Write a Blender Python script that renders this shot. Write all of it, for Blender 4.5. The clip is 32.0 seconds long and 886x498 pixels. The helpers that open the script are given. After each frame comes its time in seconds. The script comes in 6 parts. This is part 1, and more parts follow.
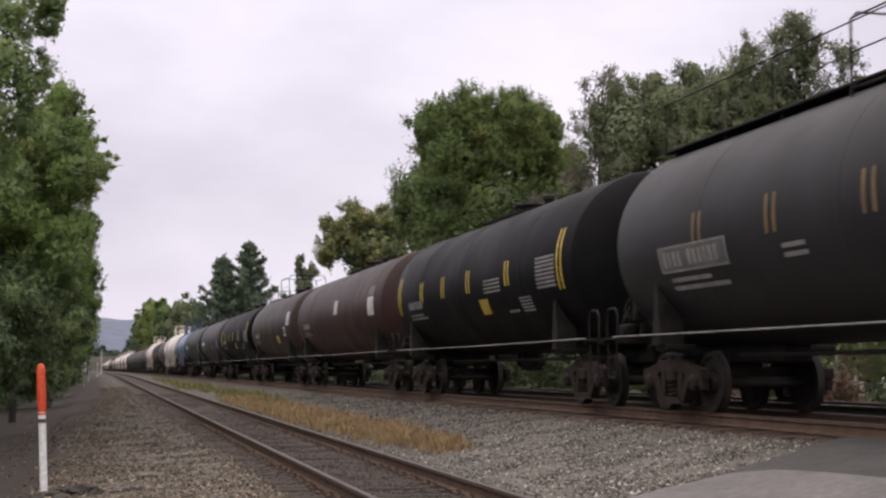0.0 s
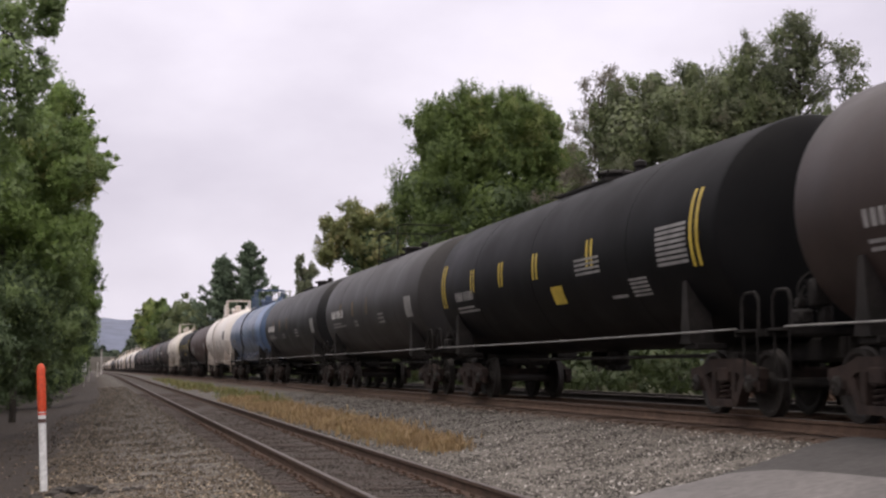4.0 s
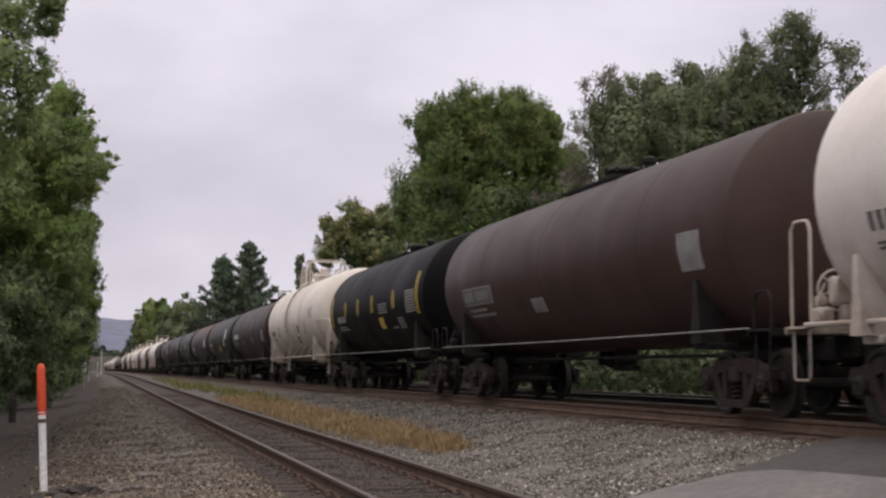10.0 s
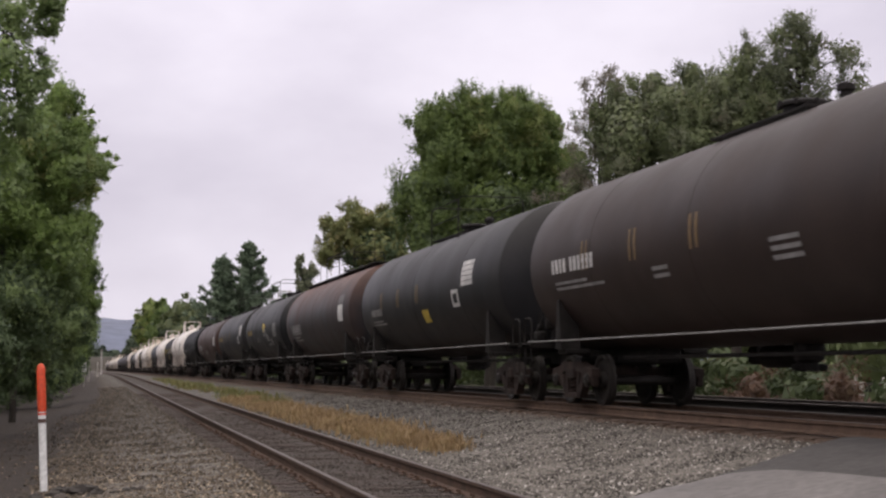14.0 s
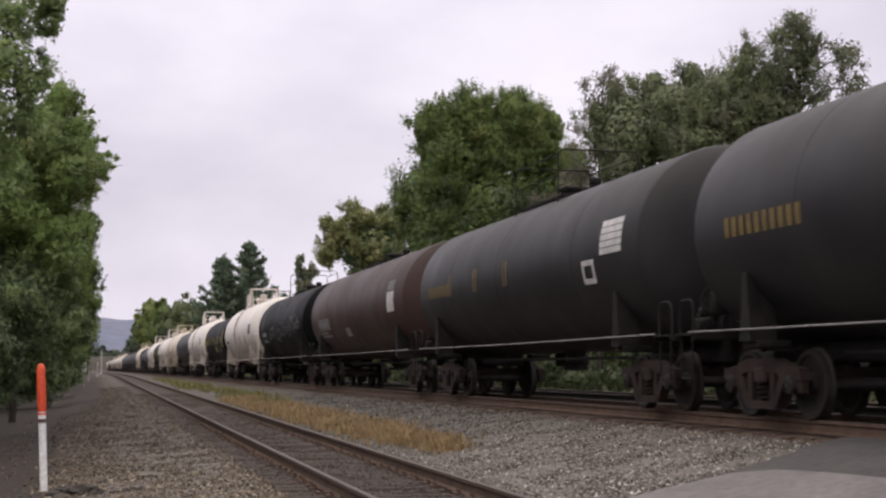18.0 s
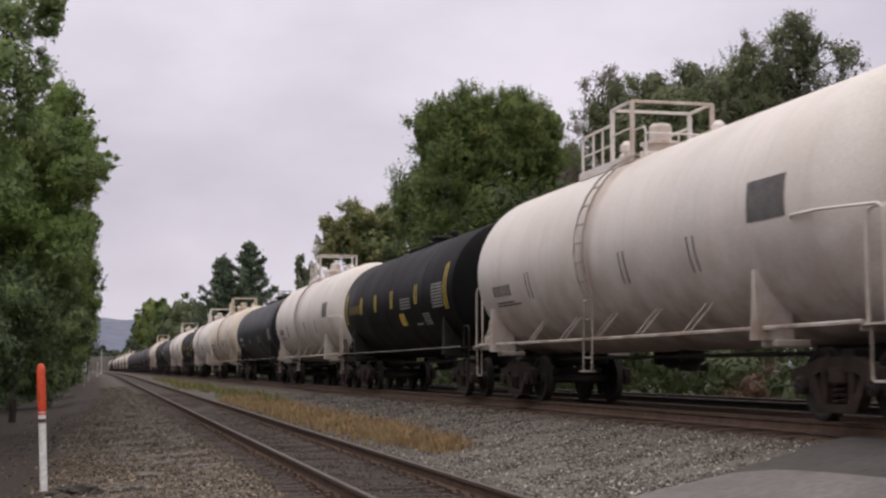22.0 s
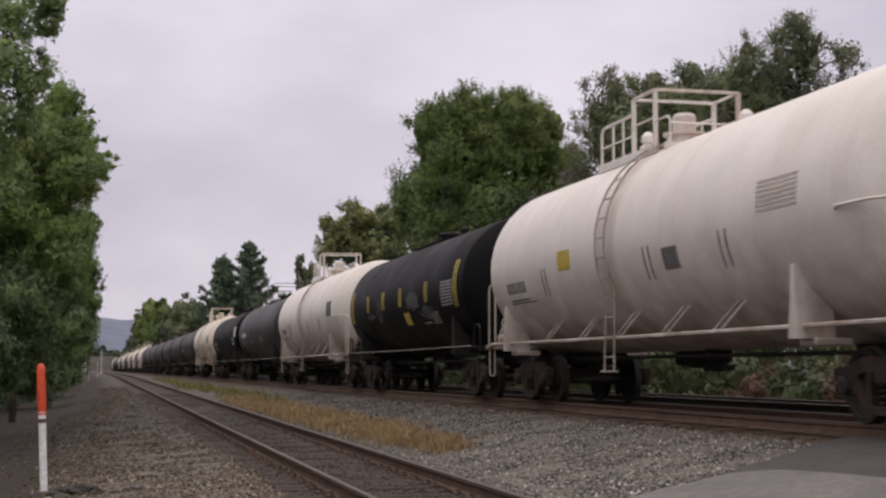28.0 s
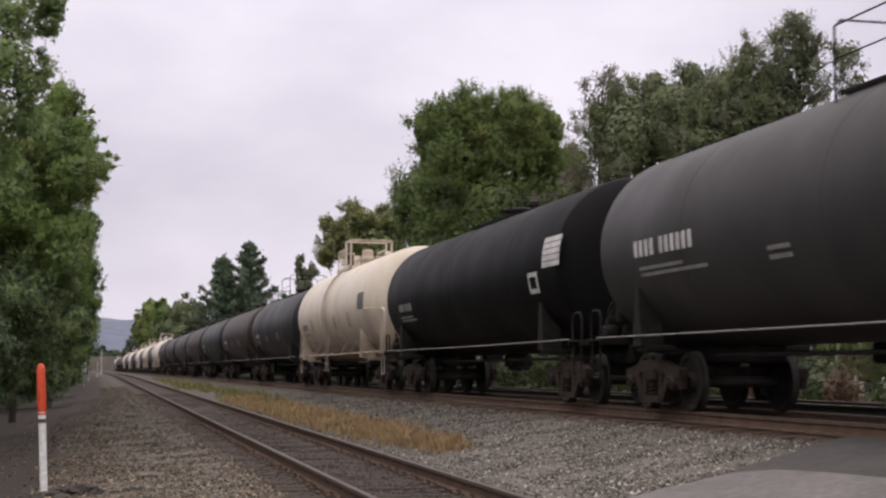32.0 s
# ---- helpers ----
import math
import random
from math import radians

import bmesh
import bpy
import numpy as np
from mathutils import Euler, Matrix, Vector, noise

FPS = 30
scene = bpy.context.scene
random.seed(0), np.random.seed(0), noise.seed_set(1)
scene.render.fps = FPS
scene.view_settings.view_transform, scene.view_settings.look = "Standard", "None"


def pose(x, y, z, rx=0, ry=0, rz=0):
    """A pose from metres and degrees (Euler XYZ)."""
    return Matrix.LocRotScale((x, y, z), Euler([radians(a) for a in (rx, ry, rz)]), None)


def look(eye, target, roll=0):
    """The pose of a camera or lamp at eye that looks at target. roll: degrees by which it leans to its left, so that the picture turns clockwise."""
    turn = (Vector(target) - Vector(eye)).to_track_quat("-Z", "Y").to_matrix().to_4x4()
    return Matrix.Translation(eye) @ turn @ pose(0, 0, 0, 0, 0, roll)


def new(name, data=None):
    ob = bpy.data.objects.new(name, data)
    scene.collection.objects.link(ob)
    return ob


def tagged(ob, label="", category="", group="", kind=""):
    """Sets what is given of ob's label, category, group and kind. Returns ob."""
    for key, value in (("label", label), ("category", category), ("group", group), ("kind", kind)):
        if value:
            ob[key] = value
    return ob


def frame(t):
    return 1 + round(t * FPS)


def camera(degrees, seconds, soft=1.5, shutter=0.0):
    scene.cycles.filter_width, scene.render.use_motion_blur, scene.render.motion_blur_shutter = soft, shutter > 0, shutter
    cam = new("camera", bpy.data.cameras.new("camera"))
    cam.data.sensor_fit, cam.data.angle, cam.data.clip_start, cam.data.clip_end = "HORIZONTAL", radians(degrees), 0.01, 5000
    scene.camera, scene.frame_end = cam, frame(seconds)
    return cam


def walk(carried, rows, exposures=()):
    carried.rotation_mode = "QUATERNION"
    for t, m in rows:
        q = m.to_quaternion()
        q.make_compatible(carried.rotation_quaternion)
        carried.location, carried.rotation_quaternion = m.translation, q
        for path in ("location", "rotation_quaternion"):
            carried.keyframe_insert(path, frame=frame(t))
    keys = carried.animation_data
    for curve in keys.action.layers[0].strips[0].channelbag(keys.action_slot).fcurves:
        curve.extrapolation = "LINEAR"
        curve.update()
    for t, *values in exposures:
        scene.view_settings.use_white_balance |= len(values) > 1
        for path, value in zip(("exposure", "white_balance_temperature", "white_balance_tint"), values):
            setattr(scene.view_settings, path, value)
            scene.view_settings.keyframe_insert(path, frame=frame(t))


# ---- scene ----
# The camera stands still on a tripod beside the siding.
EYE = (0.0, 0.0, 1.452)
YAW, PITCH = radians(13.494), radians(4.683)
cam = camera(33.56, 32.0, soft=2.4, shutter=0.17)
AIM = (math.sin(YAW) * math.cos(PITCH), math.cos(YAW) * math.cos(PITCH), EYE[2] + math.sin(PITCH))
walk(cam, [(0, look(EYE, AIM)), (32.0, look(EYE, AIM))], exposures=[(t, v, 6600, 12) for t, v in ((0, 0.12), (3, 0.1), (7, 0.09), (8, 0.0), (9, -0.08), (10, -0.12), (11, 0.0), (12, -0.02), (13, -0.08), (14, 0.04), (17, 0.08), (21, 0.06), (22, -0.17), (25, -0.13), (28, -0.22), (30, -0.1), (31, -0.12), (32.0, 0.02))])

# ---- world and light: a bright overcast sky ----
SUN_UP, SUN_TURN = 64, 215


def overcast():
    w = bpy.data.worlds.new("overcast_sky")
    scene.world = w
    w.use_nodes = True
    nt = w.node_tree
    nt.nodes.clear()
    n = nt.nodes.new
    out = n("ShaderNodeOutputWorld")
    bg = n("ShaderNodeBackground")
    sky = n("ShaderNodeTexSky")
    sky.sky_type, sky.sun_disc = "NISHITA", False
    sky.sun_elevation, sky.sun_rotation = radians(SUN_UP), radians(SUN_TURN)
    sky.air_density, sky.dust_density = 1.0, 3.0
    dim = n("ShaderNodeMixRGB")
    dim.blend_type = "MULTIPLY"
    dim.inputs[0].default_value = 1.0
    dim.inputs[2].default_value = (0.06, 0.06, 0.06, 1)
    tc = n("ShaderNodeTexCoord")
    mp = n("ShaderNodeMapping")
    mp.inputs["Scale"].default_value = (1.0, 1.0, 2.0)
    big = n("ShaderNodeTexNoise")
    big.inputs["Scale"].default_value = 2.6
    big.inputs["Detail"].default_value = 6.0
    big.inputs["Roughness"].default_value = 0.5
    ramp = n("ShaderNodeValToRGB")
    ramp.color_ramp.elements[0].position, ramp.color_ramp.elements[0].color = 0.34, (0.715, 0.675, 0.785, 1)
    ramp.color_ramp.elements[1].position, ramp.color_ramp.elements[1].color = 0.6, (1.0, 0.955, 1.068, 1)
    mix = n("ShaderNodeMixRGB")
    mix.inputs[0].default_value = 0.93
    nt.links.new(tc.outputs["Generated"], mp.inputs[0])
    nt.links.new(mp.outputs[0], big.inputs["Vector"])
    nt.links.new(big.outputs["Fac"], ramp.inputs[0])
    nt.links.new(sky.outputs[0], dim.inputs[1])
    nt.links.new(dim.outputs[0], mix.inputs[1])
    nt.links.new(ramp.outputs[0], mix.inputs[2])
    sep = n("ShaderNodeSeparateXYZ")
    over = n("ShaderNodeMapRange")
    over.inputs["From Min"].default_value, over.inputs["From Max"].default_value = 0.3, 0.95
    whiter = n("ShaderNodeMixRGB")
    whiter.inputs[1].default_value, whiter.inputs[2].default_value = (1.0, 1.0, 1.0, 1), (1.92, 1.9, 1.64, 1)
    gain = n("ShaderNodeMixRGB")
    gain.blend_type = "MULTIPLY"
    gain.inputs[0].default_value = 1.0
    nt.links.new(tc.outputs["Generated"], sep.inputs[0])
    nt.links.new(sep.outputs["Z"], over.inputs["Value"])
    nt.links.new(mix.outputs[0], gain.inputs[1])
    nt.links.new(over.outputs[0], whiter.inputs[0])
    nt.links.new(whiter.outputs[0], gain.inputs[2])
    low = n("ShaderNodeMapRange")
    low.inputs["From Min"].default_value, low.inputs["From Max"].default_value = 0.0, 0.22
    low.inputs["To Min"].default_value, low.inputs["To Max"].default_value = 0.86, 1.04
    dusk = n("ShaderNodeMixRGB")
    dusk.blend_type = "MULTIPLY"
    dusk.inputs[0].default_value = 1.0
    nt.links.new(sep.outputs["Z"], low.inputs["Value"])
    nt.links.new(gain.outputs[0], dusk.inputs[1])
    nt.links.new(low.outputs[0], dusk.inputs[2])
    nt.links.new(dusk.outputs[0], bg.inputs[0])
    bg.inputs[1].default_value = 1.0
    nt.links.new(bg.outputs[0], out.inputs[0])


overcast()
sun = new("sun", bpy.data.lights.new("sun", "SUN"))
sun.data.energy, sun.data.angle, sun.data.color = 0.7, radians(40), (1.0, 0.94, 0.84)
e, a = radians(SUN_UP), radians(SUN_TURN)
sun.matrix_world = look((0, 0, 60), (-math.cos(e) * math.sin(a) * 50, -math.cos(e) * math.cos(a) * 50, 60 - 50 * math.sin(e)))


# ---- materials ----
def material(name, rough=0.8, metal=0.0):
    m = bpy.data.materials.new(name)
    m.use_nodes = True
    b = m.node_tree.nodes["Principled BSDF"]
    b.inputs["Roughness"].default_value, b.inputs["Metallic"].default_value = rough, metal
    return m, m.node_tree, b


def node(nt, kind, **values):
    k = nt.nodes.new(kind)
    for key, v in values.items():
        k.inputs[key.replace("_", " ")].default_value = v
    return k


def noise_fac(nt, scale, detail=4.0, stretch=(1, 1, 1), coords="Object", rough=0.55, shift=True):
    tc = nt.nodes.new("ShaderNodeTexCoord")
    mp = nt.nodes.new("ShaderNodeMapping")
    mp.inputs["Scale"].default_value = stretch
    nt.links.new(tc.outputs[coords], mp.inputs[0])
    if shift:
        oi = nt.nodes.new("ShaderNodeObjectInfo")
        mu = nt.nodes.new("ShaderNodeMath")
        mu.operation = "MULTIPLY"
        mu.inputs[1].default_value = 37.0
        nt.links.new(oi.outputs["Random"], mu.inputs[0])
        nt.links.new(mu.outputs[0], mp.inputs["Location"])
    t = node(nt, "ShaderNodeTexNoise", Scale=scale, Detail=detail, Roughness=rough)
    nt.links.new(mp.outputs[0], t.inputs["Vector"])
    return t.outputs["Fac"]


def ramp_of(nt, fac, stops):
    r = nt.nodes.new("ShaderNodeValToRGB")
    els = r.color_ramp.elements
    while len(els) < len(stops):
        els.new(0.5)
    for el, (p, c) in zip(els, stops):
        el.position = p
        el.color = (*c, 1) if len(c) == 3 else c
    nt.links.new(fac, r.inputs[0])
    return r.outputs[0]


def blend(nt, a, b, fac, how="MIX"):
    m = nt.nodes.new("ShaderNodeMixRGB")
    m.blend_type = how
    for sock, v in ((m.inputs[1], a), (m.inputs[2], b), (m.inputs[0], fac)):
        if isinstance(v, (int, float)):
            sock.default_value = v
        elif isinstance(v, tuple):
            sock.default_value = (*v, 1)
        else:
            nt.links.new(v, sock)
    return m.outputs[0]


def bump(nt, b, fac, strength=0.3, distance=0.02):
    k = node(nt, "ShaderNodeBump", Strength=strength, Distance=distance)
    nt.links.new(fac, k.inputs["Height"])
    nt.links.new(k.outputs[0], b.inputs["Normal"])


def paint(name, colour, dirt, amount=0.6, rough=0.45, spill_shade=None, gloss=0.15, dusty=1.0):
    """Weathered tank paint: run-down streaks round the shell, dust in soft fields, fine grain; dusty scales the
    skylight painted on dark tops.
    """
    m, nt, b = material(name, rough)
    streak = noise_fac(nt, 1.3, 5, (0.8, 0.5, 0.45), rough=0.55)
    field = noise_fac(nt, 0.7, 4)
    grain = noise_fac(nt, 26, 3)
    lo = tuple(c * (0.82 if colour[1] > 0.1 else 0.62) for c in colour)
    base = ramp_of(nt, field, [(0.3, lo), (0.7, colour)])
    mask = ramp_of(nt, streak, [(0.42, (0, 0, 0)), (0.8, (amount,) * 3)])
    c = blend(nt, base, dirt, mask)
    mask2 = ramp_of(nt, field, [(0.5, (0, 0, 0)), (0.8, (amount * 0.6,) * 3)])
    c = blend(nt, c, dirt, mask2)
    # Dark shells pale with height: skylight put into the colour, broken up like dust.
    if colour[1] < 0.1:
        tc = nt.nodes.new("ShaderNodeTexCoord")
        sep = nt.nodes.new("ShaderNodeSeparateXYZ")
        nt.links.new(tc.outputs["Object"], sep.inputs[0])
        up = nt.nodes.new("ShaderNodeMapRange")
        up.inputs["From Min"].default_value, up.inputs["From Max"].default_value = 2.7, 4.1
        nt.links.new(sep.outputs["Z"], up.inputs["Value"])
        top_sheen = ramp_of(nt, noise_fac(nt, 0.9, 5), [(0.3, (0.35 * dusty,) * 3), (0.7, (0.95 * dusty,) * 3)])
        c = blend(nt, c, tuple(0.7 * v + 0.018 for v in dirt), blend(nt, top_sheen, up.outputs[0], 1.0, "MULTIPLY"))
    if spill_shade:
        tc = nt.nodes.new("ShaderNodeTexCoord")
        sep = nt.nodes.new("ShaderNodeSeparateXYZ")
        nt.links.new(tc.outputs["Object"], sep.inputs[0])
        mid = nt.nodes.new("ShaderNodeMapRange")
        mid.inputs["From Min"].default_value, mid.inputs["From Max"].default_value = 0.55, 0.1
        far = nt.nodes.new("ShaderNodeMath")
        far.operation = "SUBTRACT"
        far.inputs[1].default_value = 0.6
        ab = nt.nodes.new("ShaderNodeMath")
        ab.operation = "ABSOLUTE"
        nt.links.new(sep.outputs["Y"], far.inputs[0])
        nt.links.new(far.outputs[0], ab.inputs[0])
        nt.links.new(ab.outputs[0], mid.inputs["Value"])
        # Lower shell: splashed grime together with belly shade, both put into the colour.
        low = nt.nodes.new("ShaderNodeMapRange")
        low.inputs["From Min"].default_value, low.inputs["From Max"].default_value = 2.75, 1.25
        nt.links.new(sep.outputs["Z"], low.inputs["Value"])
        splash_shade = ramp_of(nt, noise_fac(nt, 2.2, 6, (1, 0.7, 0.8)), [(0.3, (0.2,) * 3), (0.68, (0.95,) * 3)])
        c = blend(nt, c, tuple(0.6 * v for v in spill_shade), blend(nt, splash_shade, low.outputs[0], 1.0, "MULTIPLY"))
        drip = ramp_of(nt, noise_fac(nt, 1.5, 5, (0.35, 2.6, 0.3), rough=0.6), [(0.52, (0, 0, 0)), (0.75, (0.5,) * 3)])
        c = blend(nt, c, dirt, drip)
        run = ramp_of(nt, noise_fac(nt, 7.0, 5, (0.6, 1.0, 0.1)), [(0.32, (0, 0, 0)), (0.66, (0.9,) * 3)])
        c = blend(nt, c, spill_shade, blend(nt, run, mid.outputs[0], 1.0, "MULTIPLY"))
    c = blend(nt, c, ramp_of(nt, grain, [(0.3, (0.86,) * 3), (0.7, (1.0,) * 3)]), 1.0, "MULTIPLY")
    nt.links.new(c, b.inputs["Base Color"])
    b.inputs["Specular IOR Level"].default_value = 0.5 if colour[1] > 0.1 else gloss
    r = ramp_of(nt, streak, [(0.3, (rough - 0.03,) * 3), (0.75, (rough + 0.12,) * 3)])
    nt.links.new(r, b.inputs["Roughness"])
    bump(nt, b, grain, 0.05, 0.01)
    return m


def rough_stuff(name, stops, scale, rough=0.85, metal=0.0, bumpy=0.3, stretch=(1, 1, 1), detail=5, gloss=0.5):
    m, nt, b = material(name, rough, metal)
    b.inputs["Specular IOR Level"].default_value = gloss
    f = noise_fac(nt, scale, detail, stretch)
    g = noise_fac(nt, scale * 7, 3, stretch)
    c = ramp_of(nt, f, stops)
    c = blend(nt, c, ramp_of(nt, g, [(0.3, (0.75,) * 3), (0.7, (1.12,) * 3)]), 1.0, "MULTIPLY")
    nt.links.new(c, b.inputs["Base Color"])
    if bumpy:
        bump(nt, b, g, bumpy, 0.02)
    return m


def leaf_material(name, dark, light, odd=None, share=0.15):
    m, nt, b = material(name, 0.6)
    gi = nt.nodes.new("ShaderNodeNewGeometry")
    stops = [(0.28, dark), (0.6, light)]
    if odd:
        stops += [(0.74 - share, light), (0.8 - share * 0.5, odd)]
    patches = noise_fac(nt, 0.75, 4)
    c = ramp_of(nt, blend(nt, gi.outputs["Random Per Island"], patches, 0.7), stops)
    f = noise_fac(nt, 2.6, 3)
    c = blend(nt, c, ramp_of(nt, f, [(0.35, (0.78,) * 3), (0.65, (1.1,) * 3)]), 1.0, "MULTIPLY")
    nt.links.new(c, b.inputs["Base Color"])
    tr = nt.nodes.new("ShaderNodeBsdfTranslucent")
    nt.links.new(c, tr.inputs[0])
    mx = nt.nodes.new("ShaderNodeMixShader")
    mx.inputs[0].default_value = 0.36
    nt.links.new(b.outputs[0], mx.inputs[1])
    nt.links.new(tr.outputs[0], mx.inputs[2])
    nt.links.new(mx.outputs[0], nt.nodes["Material Output"].inputs[0])
    return m


PAINT = {
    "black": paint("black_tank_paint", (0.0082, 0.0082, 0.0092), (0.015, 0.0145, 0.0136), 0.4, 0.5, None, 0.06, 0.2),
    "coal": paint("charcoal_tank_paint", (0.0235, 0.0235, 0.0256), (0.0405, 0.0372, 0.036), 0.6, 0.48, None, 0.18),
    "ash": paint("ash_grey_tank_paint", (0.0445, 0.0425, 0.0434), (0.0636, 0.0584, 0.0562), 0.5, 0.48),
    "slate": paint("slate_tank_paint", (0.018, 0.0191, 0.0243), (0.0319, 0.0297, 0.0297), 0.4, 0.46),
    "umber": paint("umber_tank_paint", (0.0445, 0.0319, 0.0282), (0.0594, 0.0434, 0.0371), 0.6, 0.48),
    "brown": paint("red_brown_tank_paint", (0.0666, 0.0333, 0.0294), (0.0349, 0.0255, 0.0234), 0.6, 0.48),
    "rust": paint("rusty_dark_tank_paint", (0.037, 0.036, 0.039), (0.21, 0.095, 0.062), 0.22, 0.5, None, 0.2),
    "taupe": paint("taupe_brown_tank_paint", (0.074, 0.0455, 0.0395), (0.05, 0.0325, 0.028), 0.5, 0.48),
    "blue": paint("faded_blue_tank_paint", (0.078, 0.125, 0.228), (0.066, 0.08, 0.1), 0.9, 0.3),
    "pale_blue": paint("chalky_pale_blue_paint", (0.175, 0.232, 0.345), (0.11, 0.135, 0.172), 0.9, 0.4),
    "clear_blue": paint("fresher_blue_paint", (0.11, 0.205, 0.4), (0.12, 0.165, 0.25), 0.6, 0.35),
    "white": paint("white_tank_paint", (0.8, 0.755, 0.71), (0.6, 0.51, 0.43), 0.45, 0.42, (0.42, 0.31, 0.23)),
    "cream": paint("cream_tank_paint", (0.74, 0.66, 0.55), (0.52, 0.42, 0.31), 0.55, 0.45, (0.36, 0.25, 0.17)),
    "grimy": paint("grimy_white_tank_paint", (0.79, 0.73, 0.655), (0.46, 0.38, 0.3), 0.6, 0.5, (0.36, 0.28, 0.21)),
}
STEEL_DARK = rough_stuff("grimy_black_steel", [(0.3, (0.0117, 0.0108, 0.0099)), (0.7, (0.0288, 0.0252, 0.0234))], 3.0, 0.7, gloss=0.15)
TRUCK = rough_stuff("dusty_brown_cast_steel", [(0.3, (0.016, 0.0112, 0.0096)), (0.7, (0.047, 0.031, 0.0255))], 4.0, 0.85, gloss=0.25)
WHEEL = rough_stuff("worn_wheel_steel", [(0.3, (0.0198, 0.0172, 0.0158)), (0.7, (0.04, 0.0345, 0.0305))], 5.0, 0.6, 0.2, gloss=0.3)
TREAD_RAIL = rough_stuff("polished_rail_steel", [(0.3, (0.09, 0.072, 0.063)), (0.7, (0.156, 0.132, 0.12))], 6.0, 0.5, 0.5, 0.05)
RAIL_RUST = rough_stuff("rusty_rail_steel", [(0.3, (0.05, 0.029, 0.019)), (0.7, (0.1, 0.058, 0.038))], 4.0, 0.9)
SIGN_WHITE = rough_stuff("worn_white_lettering", [(0.3, (0.42, 0.41, 0.4)), (0.7, (0.68, 0.66, 0.64))], 3.0, 0.6, 0, 0)
SIGN_GREY = rough_stuff("faded_grey_lettering", [(0.3, (0.16, 0.155, 0.15)), (0.7, (0.3, 0.29, 0.28))], 3.0, 0.6, 0, 0)
SIGN_DARK = rough_stuff("dark_grey_stencil", [(0.3, (0.07, 0.065, 0.065)), (0.7, (0.15, 0.14, 0.135))], 3.0, 0.6, 0, 0)
SIGN_TAN = rough_stuff("faded_tan_stencil", [(0.3, (0.36, 0.31, 0.27)), (0.7, (0.52, 0.46, 0.4))], 3.0, 0.6, 0, 0)
SIGN_YELLOW = rough_stuff("yellow_reflective_tape", [(0.3, (0.42, 0.3, 0.035)), (0.7, (0.62, 0.46, 0.06))], 3.0, 0.5, 0, 0)
SIGN_GOLD = rough_stuff("dull_gold_lettering", [(0.3, (0.1, 0.068, 0.016)), (0.7, (0.19, 0.13, 0.032))], 3.0, 0.6, 0, 0)
SIGN_OCHRE = rough_stuff("faded_ochre_tape", [(0.3, (0.11, 0.07, 0.035)), (0.7, (0.2, 0.13, 0.05))], 3.0, 0.6, 0, 0)
GRAFFITI = rough_stuff("chalky_grey_spray_paint", [(0.4, (0.012, 0.0125, 0.0135)), (0.66, (0.1, 0.1, 0.105))], 3.0, 0.6, 0, 0)
SPRAY_OLIVE = rough_stuff("olive_spray_paint", [(0.4, (0.085, 0.125, 0.2)), (0.68, (0.125, 0.125, 0.085))], 3.0, 0.5, 0, 0)
SPRAY_NAVY = rough_stuff("navy_spray_paint", [(0.4, (0.075, 0.12, 0.21)), (0.7, (0.045, 0.065, 0.115))], 3.0, 0.5, 0, 0)
TIE = rough_stuff("weathered_wooden_tie", [(0.3, (0.024, 0.0165, 0.0138)), (0.7, (0.066, 0.043, 0.035))], 3.0, 0.9, 0, 0.5, (1, 9, 9))
TIE_RUST = rough_stuff("rust_dusted_tie", [(0.3, (0.052, 0.034, 0.024)), (0.7, (0.108, 0.07, 0.049))], 3.0, 0.9, 0, 0.4, (1, 6, 6))
RAIL_ORANGE = rough_stuff("orange_rusty_rail_steel", [(0.3, (0.076, 0.045, 0.029)), (0.7, (0.135, 0.083, 0.055))], 4.0, 0.9)
DULL_HEAD = rough_stuff("dull_brown_rail_head", [(0.3, (0.06, 0.046, 0.039)), (0.7, (0.105, 0.083, 0.073))], 6.0, 0.62, 0.2, 0.05)
TIE_DARK = rough_stuff("oily_dark_tie", [(0.3, (0.0213, 0.0142, 0.0114)), (0.7, (0.0674, 0.0412, 0.0298))], 3.0, 0.9, 0, 0.5, (1, 9, 9))
STONE = rough_stuff("crushed_grey_stone", [(0.3, (0.034, 0.0268, 0.022)), (0.7, (0.085, 0.069, 0.058))], 2.0, 0.9)
ASPHALT = rough_stuff("grey_asphalt", [(0.3, (0.0568, 0.0518, 0.0504)), (0.7, (0.0795, 0.0731, 0.071))], 1.2, 0.9, 0, 0.4)
APRON = rough_stuff("pale_worn_concrete", [(0.3, (0.1349, 0.125, 0.1221)), (0.7, (0.1846, 0.1711, 0.1661))], 1.4, 0.9, 0, 0.3)
WORN_STEEL = rough_stuff("worn_dirty_steel", [(0.3, (0.22, 0.19, 0.165)), (0.7, (0.42, 0.38, 0.34))], 4.0, 0.7, 0, 0.1)
BARK = rough_stuff("grey_brown_bark", [(0.3, (0.022, 0.018, 0.014)), (0.7, (0.06, 0.05, 0.04))], 5.0, 0.95, 0, 0.6, (1, 1, 0.25))
ORANGE = rough_stuff("faded_orange_plastic", [(0.3, (0.66, 0.07, 0.025)), (0.7, (0.78, 0.1, 0.035))], 4.0, 0.5, 0, 0)
POST_WHITE = rough_stuff("white_plastic", [(0.3, (0.84, 0.84, 0.83)), (0.7, (0.9, 0.9, 0.89))], 3.0, 0.5, 0, 0)
DARK_BAND = rough_stuff("brown_band", [(0.3, (0.09, 0.05, 0.04)), (0.7, (0.13, 0.08, 0.07))], 4.0, 0.6, 0, 0)
